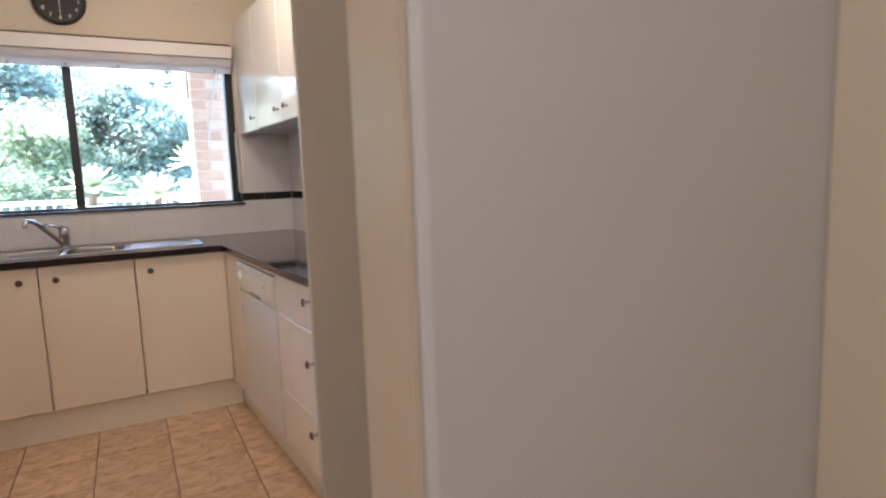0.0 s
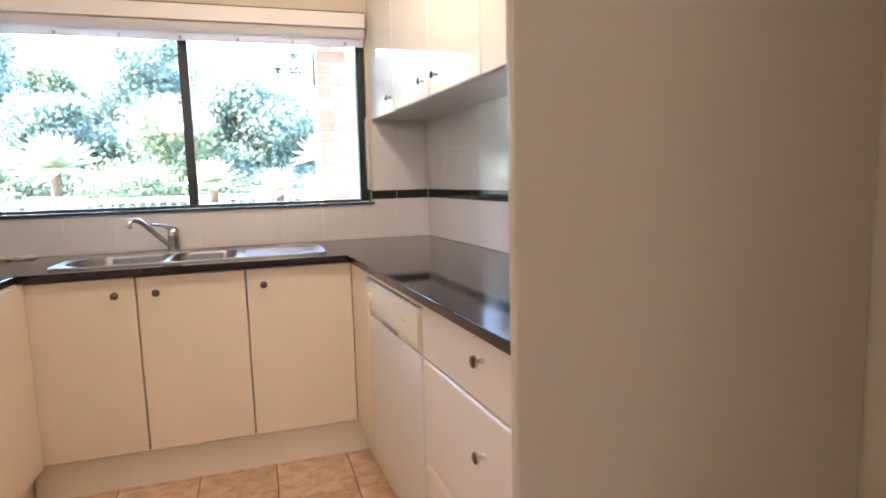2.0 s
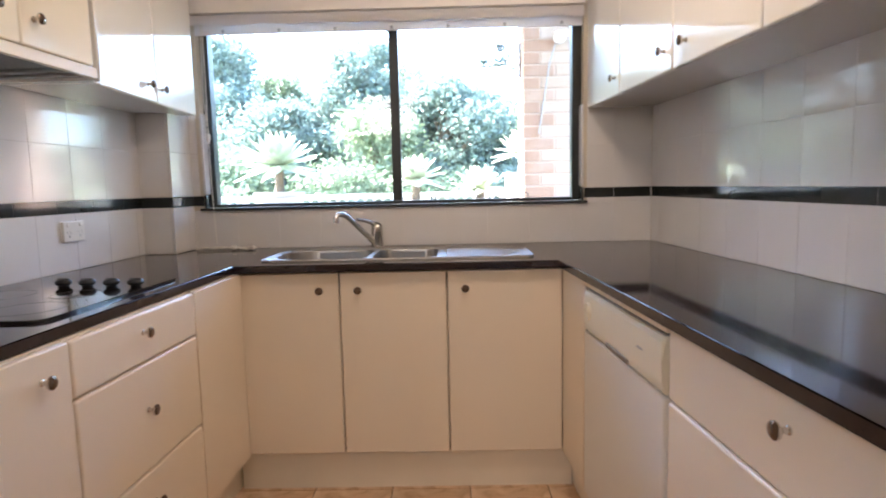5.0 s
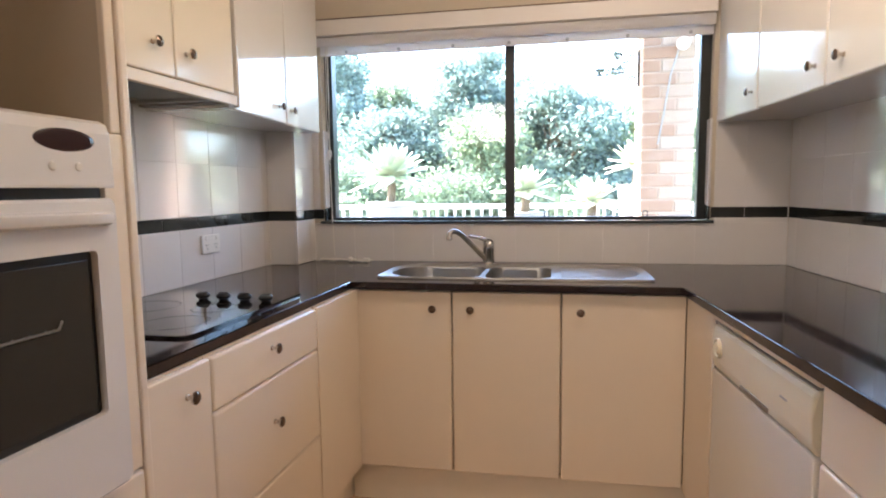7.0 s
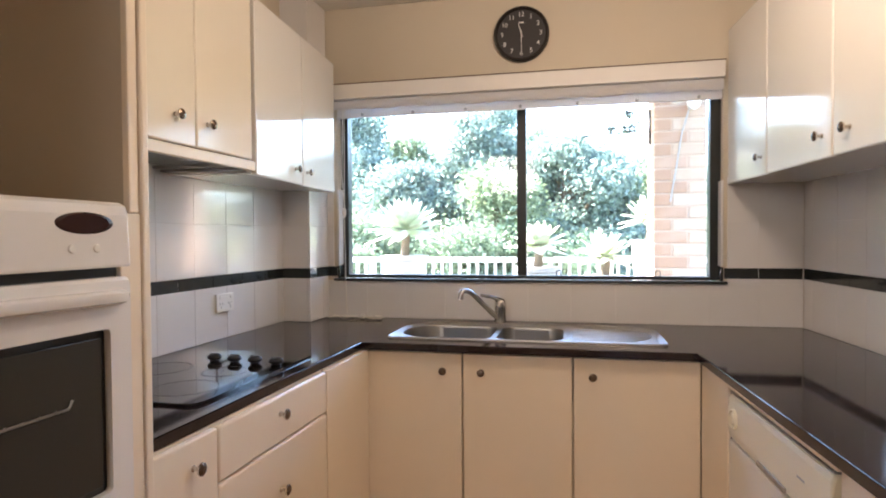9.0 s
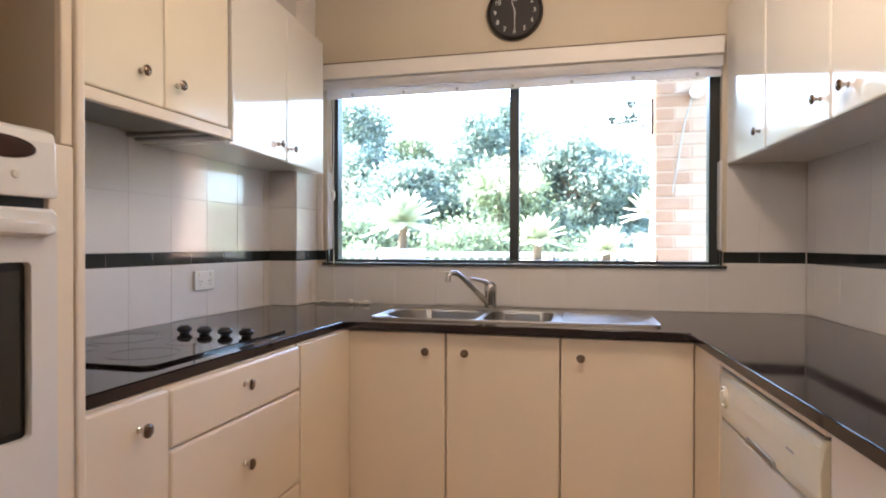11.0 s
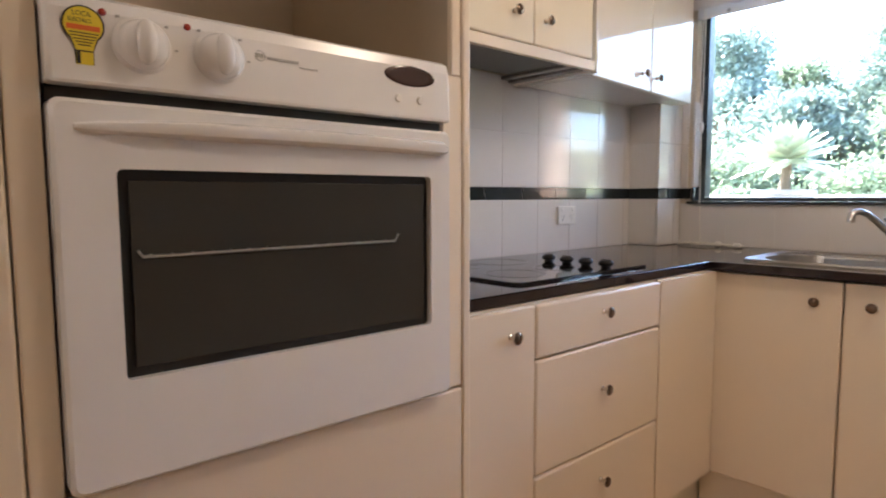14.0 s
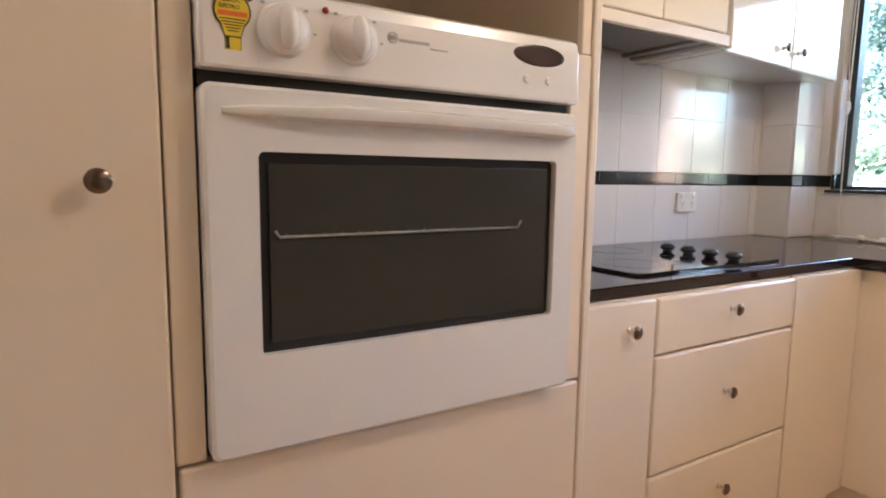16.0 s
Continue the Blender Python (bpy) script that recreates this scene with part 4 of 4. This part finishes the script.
# ---- blind, clock, socket, cords ----
def build_blind():
    b = thing("roman_blind", (-0.03, 3.74, 1.90), "white fabric blind folded up under a timber pelmet", "blind")
    part("pelmet", box(-0.945, 0.870, 3.700, 3.768, 1.984, 2.056, 0.003), M_PELMET, b)
    # thin brown strip drawn for the shadow gap along the pelmet's top
    part("pelmet_shadow_line", box(-0.947, 0.872, 3.697, 3.769, 2.0565, 2.0595), M_SHADOWLINE, b, "thin brown strip standing for the shadow line")
    for i, (z0, z1, y0) in enumerate(((1.934, 1.986, 3.708),)):
        bm = bmesh.new()
        n = 60
        rows = []
        for k in range(n + 1):
            x = -0.93 + 1.795 * k / n
            w = 0.003 * math.sin(k * 0.7 + i) + 0.002 * math.sin(k * 1.9)
            rows.append([bm.verts.new((x, y, z)) for y, z in ((y0 + 0.03, z1), (y0 + 0.006 + w, z1 - 0.008), (y0 + w, (z0 + z1) / 2), (y0 + 0.006 + w, z0 + w), (y0 + 0.018, z0 + 0.003 + w), (y0 + 0.03, z0 + 0.012))])
        for p, q in zip(rows, rows[1:]):
            for j in range(6):
                bm.faces.new((p[j], p[(j + 1) % 6], q[(j + 1) % 6], q[j]))
        bm.faces.new(rows[0])
        bm.faces.new(rows[-1])
        part("fold", bm, M_BLIND, b)
    hem = part("hem", box(-0.925, 0.866, 3.7395, 3.749, 1.897, 1.976, 0.003), M_BLIND, b)
    for k in range(7):
        x = -0.79 + k * 0.26
        part("cord_ring", lathe([(0.008, 0), (0.008, 0.003), (0.003, 0.006)], (x, 3.739, 1.911), (0, -1, 0), 14), M_GREYPRINT, hem)
    part("pull_cord", tube([(-0.885, 3.735, 1.98), (-0.884, 3.73, 1.7), (-0.889, 3.735, 1.4), (-0.878, 3.72, 1.05), (-0.875, 3.725, 0.93)], 0.0022, 6), M_CORD, b)
    part("pull_cord", tube([(-0.893, 3.735, 1.98), (-0.897, 3.73, 1.6), (-0.886, 3.735, 1.45)], 0.0022, 6), M_CORD, b)
    part("cord_tassel", lathe([(0.004, 0), (0.010, 0.02), (0.010, 0.045), (0.003, 0.05)], (-0.889, 3.735, 1.40), (0, 0, 1), 12), M_PLASTIC, b)


build_blind()


def build_clock():
    c = thing("wall_clock", (-0.008, 3.76, 2.248), "round black wall clock with white numerals above the window", "clock")
    X, Z, R_ = -0.006, 2.250, 0.129
    part("case", lathe([(R_, 0), (R_, 0.022), (R_ - 0.006, 0.030), (R_ - 0.014, 0.030), (R_ - 0.016, 0.016)], (X, 3.769, Z), (0, -1, 0), 56), M_CLOCK, c)
    dial = part("dial", lathe([(R_ - 0.0165, 0), (R_ - 0.0165, 0.001)], (X, 3.7525, Z), (0, -1, 0), 56), M_FACE, c)
    for h in range(1, 13):
        a = radians(90 - 30 * h)
        text(dial, str(h), 0.030, pose(X + 0.090 * math.cos(a), 3.7505, Z + 0.090 * math.sin(a), 90), M_WHITE, "numeral")
    part("mark", box(X - 0.012, X + 0.012, 3.7505, 3.7514, Z + 0.050, Z + 0.056), M_WHITE, dial)

    def clock_hand(name, deg, length, w):
        a = radians(90 - deg)
        d = Vector((math.cos(a), 0, math.sin(a)))
        s = Vector((-math.sin(a), 0, math.cos(a))) * w
        bm = bmesh.new()
        o = Vector((X, 3.749, Z))
        q = [o - d * 0.015 - s, o - d * 0.015 + s, o + d * length + s * 0.5, o + d * length - s * 0.5]
        v0 = [bm.verts.new(p) for p in q]
        v1 = [bm.verts.new(p + Vector((0, -0.001, 0))) for p in q]
        for k in range(4):
            bm.faces.new((v0[k], v0[(k + 1) % 4], v1[(k + 1) % 4], v1[k]))
        bm.faces.new(v0[::-1])
        bm.faces.new(v1)
        part(name, bm, M_WHITE, c)

    clock_hand("hour_pointer", 345, 0.050, 0.003)
    clock_hand("minute_pointer", 180, 0.080, 0.0022)


build_clock()

lean[0] = LEFT
s = thing("power_socket", (-1.15, 3.086, 1.045), "white double power socket on the tiled wall", "socket")
plate = part("plate", box(-1.152, -1.1405, 3.030, 3.144, 1.008, 1.082, 0.003), M_PLASTIC, s)
for y in (3.050, 3.118):
    part("switch", box(-1.1405, -1.1375, y - 0.003, y + 0.011, 1.062, 1.074, 0.001), M_PLASTIC, plate)
for y in (3.058, 3.116):
    for k, (dy, dz) in enumerate(((-0.008, 0.006), (0.008, 0.006), (0, -0.008))):
        part("pin_hole", box(-1.1408, -1.1402, y + dy - 0.0012, y + dy + 0.0012, 1.036 + dz - 0.004, 1.036 + dz + 0.004), M_BLACK, plate)
lean[0] = 0.0
rnd = random.Random(9)
cord = thing("loose_cord", (-0.80, 3.70, 0.9), "tangled pale blind cord lying on the worktop", "cord")
for n in range(3):
    pts = []
    for k in range(22):
        f = k / 21
        pts.append((-0.955 + 0.27 * f + 0.018 * math.sin(k * 1.3 + n * 2), 3.705 + 0.026 * math.sin(k * 0.55 + n * 1.7) + 0.004 * n, 0.9035 + 0.010 * abs(math.sin(k * 0.8 + n * 1.3))))
    part("strand", tube(pts, 0.0026, 6), M_CORD, cord)
part("toggle", lathe([(0.006, 0), (0.012, 0.006), (0.012, 0.020), (0.006, 0.026)], (-0.80, 3.705, 0.912), (1, 0.3, 0), 14), M_PLASTIC, cord)
part("toggle", lathe([(0.005, 0), (0.010, 0.006), (0.010, 0.030), (0.005, 0.036)], (-0.72, 3.700, 0.911), (1, -0.2, 0), 14), M_PLASTIC, cord)

# ---- floor tiles ----
FT = 0.305
tile_me = None
for i in range(-5, 6):
    for j in range(-15, 3):
        x, y = 0.605 + FT * (i - 1), 2.835 + FT * (j - 1)
        if y > 3.2 or x < -1.2 or x > 1.3:
            continue
        if tile_me is None:
            ob = part("floor_tile", box(x + 0.002, x + FT - 0.002, y + 0.002, y + FT - 0.002, -0.004, 0.0, 0.0012, seg=1), M_FLOORTILE, floor, smooth=False)
            tile_me = ob.data
        else:
            ob = new("floor_tile", tile_me)
            ob.parent = floor
            ob.location = Vector((x + FT / 2, y + FT / 2, -0.002)) - world_place(floor)

# ---- balcony and garden ----
structure("ground", slab([(-400, 3.95), (400, 3.95), (400, 900), (-400, 900)], -3.3, -3.0), M_SOIL, "green garden ground below the balcony", "ground")
structure("balcony_floor", box(-3.6, 2.6, 3.92, 6.0, -0.15, 0.0), M_SLAB, "grey concrete balcony floor", "balcony")
# roof slab out of view, added to keep pier and window in shade
structure("balcony_shade_slab", box(-3.6, 2.6, 3.92, 5.55, 2.75, 2.9), M_SLAB, "plain concrete roof slab, unseen, added to shade the balcony", "roof")
rail = thing("balcony_railing", (-0.5, 5.855, 0), "white painted balcony railing with upright bars", "railing")
part("top_rail", box(-3.5, 2.5, 5.83, 5.88, 1.085, 1.125, 0.004), M_RAIL, rail)
part("bottom_rail", box(-3.5, 2.5, 5.84, 5.87, 0.10, 0.13, 0.003), M_RAIL, rail)
for x in (-3.5, -1.5, 0.5, 2.44):
    part("post", box(x, x + 0.05, 5.831, 5.879, 0.0, 1.084, 0.003), M_RAIL, rail)
bar = None
for k in range(78):
    x = -3.45 + 0.076 * k
    if bar is None:
        bar = part("bar", box(x, x + 0.022, 5.844, 5.866, 0.13, 1.085), M_RAIL, rail, smooth=False)
        bar_at = Vector(bar.location)
    else:
        ob = new("bar", bar.data)
        ob.parent = rail
        ob.location = bar_at + Vector((0.076 * k, 0, 0))

def leaf_cloud(name, clumps, per, leaf, mat, parent, seed):
    rs = np.random.RandomState(seed)
    verts, faces = [], []
    for cx, cy, cz, r in clumps:
        n = per
        d = rs.normal(size=(n, 3))
        d /= np.linalg.norm(d, axis=1)[:, None]
        p = d * (r * rs.uniform(0.15, 1.0, size=(n, 1)) ** 0.7 * rs.uniform(0.8, 1.5, size=(n, 1)))
        p[:, 2] *= 0.8
        p += (cx, cy, cz)
        u = rs.normal(size=(n, 3))
        u /= np.linalg.norm(u, axis=1)[:, None]
        v = np.cross(u, rs.normal(size=(n, 3)))
        v /= np.linalg.norm(v, axis=1)[:, None]
        L = leaf * rs.uniform(0.6, 1.3, size=(n, 1))
        q = np.stack([p - u * L, p - v * L * 0.42, p + u * L, p + v * L * 0.42], 1)
        base = len(verts)
        verts.extend(q.reshape(-1, 3).tolist())
        faces.extend([(base + 4 * i, base + 4 * i + 1, base + 4 * i + 2, base + 4 * i + 3) for i in range(n)])
    me = bpy.data.meshes.new(name)
    c = np.array(verts).mean(0)
    me.from_pydata((np.array(verts) - c).tolist(), [], faces)
    me.materials.append(mat)
    ob = new(name, me)
    ob.parent = parent
    ob.location = Vector(c) - (world_place(parent) if parent else Vector())
    return ob


# brick pier: a stretcher and a header in each course, turned about course by course
PX0, PX1, PY0, PY1 = 0.760, 1.090, 5.10, 5.43
pier = thing("brick_pier", (0.925, 5.265, 0), "orange and cream brick pier on the balcony", "pier")
part("core", box(PX0 + 0.005, PX1 - 0.005, PY0 + 0.005, PY1 - 0.005, 0.0, 2.75), M_MORTAR, pier)
bricks = {}
for r in range(33):
    z = 0.006 + r * 0.083
    cut = PX0 + (0.215 if r % 2 else 0.115)
    ycut = PY0 + (0.115 if r % 2 else 0.215)
    cells = ((PX0, cut, PY0, ycut), (cut, PX1, PY0, ycut), (PX0, cut, ycut, PY1), (cut, PX1, ycut, PY1))
    for c, (xa, xb, ya, yb) in enumerate(cells):
        key = (r % 2, c)
        tone = M_BRICK if (xb - xa > 0.2) == (yb - ya < 0.2) else M_BRICK_PALE
        if key not in bricks:
            e0, e1 = (0.0 if xa == PX0 else 0.004), (0.0 if xb == PX1 else 0.004)
            f0, f1 = (0.0 if ya == PY0 else 0.004), (0.0 if yb == PY1 else 0.004)
            bricks[key] = part("brick", box(xa + e0, xb - e1, ya + f0, yb - f1, z, z + 0.074, 0.006, seg=1), tone, pier, smooth=False)
            bricks[key + ("at",)] = (Vector(bricks[key].location), z)
        else:
            at, z_first = bricks[key + ("at",)]
            ob = new("brick", bricks[key].data)
            ob.parent = pier
            ob.location = at + Vector((0, 0, z - z_first))

# outdoor lamp and bracket on the pier
ol = thing("outdoor_lamp", (1.0, 5.08, 2.17), "small white outdoor lamp on the brick pier", "lamp")
part("globe", lathe([(0.02, 0), (0.036, 0.01), (0.044, 0.04), (0.036, 0.07), (0.010, 0.085)], (1.0, 5.097, 2.17), (0, -1, -0.25), 18), M_PLASTIC, ol)
part("cable", tube([(0.985, 5.094, 2.15), (0.935, 5.094, 1.98), (0.90, 5.094, 1.75), (0.863, 5.094, 1.525)], 0.006, 6), M_GREYPRINT, ol)
br = thing("wall_bracket", (0.745, 5.25, 2.05), "wrought iron scroll plant bracket on the pier", "bracket")
part("back_bar", box(0.746, 0.759, 5.243, 5.257, 1.93, 2.17, 0.001), M_FRAME, br)
part("arm", tube([(0.75, 5.25, 2.02), (0.64, 5.25, 2.03), (0.52, 5.25, 2.015), (0.40, 5.25, 2.02), (0.29, 5.25, 1.995)], 0.005, 6), M_FRAME, br)
for cx, cz, r0, tns in ((0.705, 2.115, 0.032, 1.6), (0.655, 2.075, 0.028, 1.5), (0.710, 1.975, 0.030, 1.6), (0.625, 2.14, 0.024, 1.3)):
    pts = [(cx + r0 * (1 - 0.35 * k / 24) * math.cos(2 * math.pi * tns * k / 24), 5.25, cz + r0 * (1 - 0.35 * k / 24) * math.sin(2 * math.pi * tns * k / 24)) for k in range(25)]
    part("scroll", tube(pts, 0.004, 6), M_FRAME, br)
part("stay", tube([(0.75, 5.25, 1.95), (0.68, 5.25, 2.0), (0.62, 5.25, 2.04), (0.60, 5.25, 2.13)], 0.004, 6), M_FRAME, br)
vine = leaf_cloud("dry_vine", [(0.64, 5.25, 2.045, 0.05), (0.58, 5.25, 2.04, 0.045), (0.50, 5.25, 2.045, 0.025), (0.61, 5.25, 2.15, 0.03)], 45, 0.018, M_LEAF_DARK, None, 41)
tagged(vine, "thin dry vine leaves on the iron bracket", "vine", kind="stuff")


def build_agave(at, radius, count, seed, stem, label, wide=0.15, pot=1.0, lift=95):
    rnd = random.Random(seed)
    a = thing("agave_plant", (at[0], at[1], 0), label, "plant", "agaves in pots")
    part("pot", lathe([(0.10 * pot, 0), (0.15 * pot, 0.03), (0.17 * pot, 0.26), (0.185 * pot, 0.27), (0.185 * pot, 0.30), (0.16 * pot, 0.30)], (at[0], at[1], at[2] - stem - 0.30), (0, 0, 1), 28), M_POT, a)
    w = 0.15 * pot
    part("stand", box(at[0] - w, at[0] + w, at[1] - w, at[1] + w, 0.0, at[2] - stem - 0.301, 0.01), M_POT, a, "plain stone pedestal")
    part("stalk", tube([(at[0], at[1], at[2] - stem - 0.02), (at[0] + 0.01, at[1], at[2] - stem * 0.4), (at[0], at[1], at[2])], [0.035, 0.03, 0.035], 10), M_BARK, a)
    for k in range(count):
        f = k / (count - 1)
        az = k * 2.39996 + rnd.uniform(-0.2, 0.2)
        el = radians(-20 + lift * f ** 0.85 + rnd.uniform(-6, 6))
        L = radius * (1.0 - 0.25 * f) * rnd.uniform(0.9, 1.08)
        wmax = radius * wide
        d = Vector((math.cos(az) * math.cos(el), math.sin(az) * math.cos(el), math.sin(el)))
        side = Vector((-math.sin(az), math.cos(az), 0))
        nrm = d.cross(side)
        bm = bmesh.new()
        rows = []
        for j in range(8):
            s = j / 7
            c = Vector(at) + d * (L * s) + Vector((0, 0, -0.10 * L * s * s * math.cos(el)))
            w = wmax * (0.45 + 2.0 * s * (1 - s) + 0.12) * (1 - s ** 3) + 0.001
            rows.append([bm.verts.new(c - side * w - nrm * w * 0.30), bm.verts.new(c + nrm * 0.004), bm.verts.new(c + side * w - nrm * w * 0.30), bm.verts.new(c - nrm * 0.012 * (1 - s))])
        for p, q in zip(rows, rows[1:]):
            for j in range(4):
                bm.faces.new((p[j], p[(j + 1) % 4], q[(j + 1) % 4], q[j]))
        bm.faces.new(rows[0])
        part("leaf", bm, M_AGAVE, a)


build_agave((-1.026, 5.30, 1.36), 0.34, 60, 1, 0.20, "large pale green agave rosette in a stone pot on the balcony", 0.13)
build_agave((-0.015, 5.25, 1.24), 0.25, 20, 2, 0.16, "broad-leaved yellow-green agave in a pot beside the railing", 0.21, 0.9, 85)
build_agave((0.45, 5.25, 1.16), 0.23, 34, 3, 0.14, "small pale agave in a pot near the brick pier", 0.15, 0.9)
build_agave((0.80, 5.64, 1.43), 0.25, 28, 5, 0.16, "agave in a pot partly hidden by the brick pier", 0.17, 0.75)


def build_tree(at, height, spread, mat, seed, label, clumps=26, per=420, leaf=0.075, ground=-3.0):
    rnd = random.Random(seed)
    t = thing("tree", (at[0], at[1], ground), label, "tree", "garden trees")
    top = Vector((at[0], at[1], height))
    base = Vector((at[0] + rnd.uniform(-0.3, 0.3), at[1], ground))
    mid = base.lerp(top, 0.55) + Vector((rnd.uniform(-0.3, 0.3), rnd.uniform(-0.3, 0.3), 0))
    bm = tube([base, base.lerp(mid, 0.5), mid, top], [0.17, 0.13, 0.09, 0.02], 9)
    cl = []
    for k in range(clumps):
        a = rnd.uniform(0, 2 * math.pi)
        h = rnd.uniform(0.0, 1.0) ** 0.8
        rr = spread * (0.35 + 0.65 * math.sin(math.pi * (0.12 + 0.8 * h))) * rnd.uniform(0.25, 1.0)
        p = Vector((at[0] + rr * math.cos(a), at[1] + rr * math.sin(a), base.z + (top.z - base.z) * (0.45 + 0.55 * h)))
        r = rnd.uniform(0.20, 0.42)
        cl.append((p.x, p.y, p.z, r))
        s = base.lerp(top, max(0.2, min(0.9, 0.15 + 0.7 * h)))
        tube([s, s.lerp(p, 0.5) + Vector((0, 0, 0.1)), p], [0.05, 0.03, 0.01], 6, bm=bm)
    part("trunk", bm, M_BARK, t)
    leaf_cloud("crown", cl, per, leaf, mat, t, seed)


build_tree((-3.1, 9.2, 0), 3.1, 0.85, M_LEAF_DARK, 11, "dense dark green garden tree beyond the balcony", 60, 1080, 0.034)
build_tree((-1.10, 9.6, 0), 3.15, 0.75, M_LEAF_DARK, 12, "tall leafy green garden tree beyond the balcony", 60, 1080, 0.034)
build_tree((0.24, 9.0, 0), 2.5, 1.1, M_LEAF_DARK, 13, "rounded dark green tree behind the agaves", 82, 1080, 0.034)
build_tree((-1.9, 8.8, 0), 2.25, 1.0, M_LEAF_DARK, 21, "dense green tree behind the large agave", 77, 1080, 0.034)
build_tree((-0.62, 8.3, 0), 2.05, 0.55, M_LEAF_LIGHT, 18, "pale leafy shrub between the trees", 49, 945, 0.030)
build_tree((1.15, 9.4, 0), 2.25, 0.6, M_LEAF_LIGHT, 19, "pale feathery shrub beside the dark tree", 44, 810, 0.033)
build_tree((-0.30, 10.3, 0), 3.0, 0.95, M_LEAF_LIGHT, 23, "pale airy tree further back in the garden", 49, 810, 0.034)
build_tree((-2.3, 10.3, 0), 2.9, 0.9, M_LEAF, 24, "green airy tree further back in the garden", 49, 810, 0.034)
build_tree((-4.9, 9.8, 0), 3.7, 1.5, M_LEAF_DARK, 14, "tall dark green tree at the garden edge", 60, 1080, 0.034)
build_tree((2.6, 9.5, 0), 2.4, 1.1, M_LEAF_LIGHT, 15, "pale green shrub beyond the brick pier", 49, 945, 0.033)
build_tree((0.15, 7.7, 0), 1.25, 0.75, M_LEAF, 16, "low green shrub behind the railing", 44, 810, 0.028)
build_tree((-2.2, 7.5, 0), 1.45, 0.85, M_LEAF, 17, "low green shrub behind the railing", 44, 810, 0.028)
build_tree((-1.0, 7.6, 0), 1.3, 0.75, M_LEAF, 22, "low pale green shrub behind the railing", 44, 810, 0.028)
rnd = random.Random(2)
leaf_cloud_far = leaf_cloud("far_hedge", [(-9 + 0.75 * k, 13 + rnd.uniform(-1, 1), rnd.uniform(-2.6, 1.6), 1.0) for k in range(26)], 420, 0.11, M_LEAF, None, 77)
tagged(leaf_cloud_far, "far green garden hedge foliage", "foliage", kind="stuff")
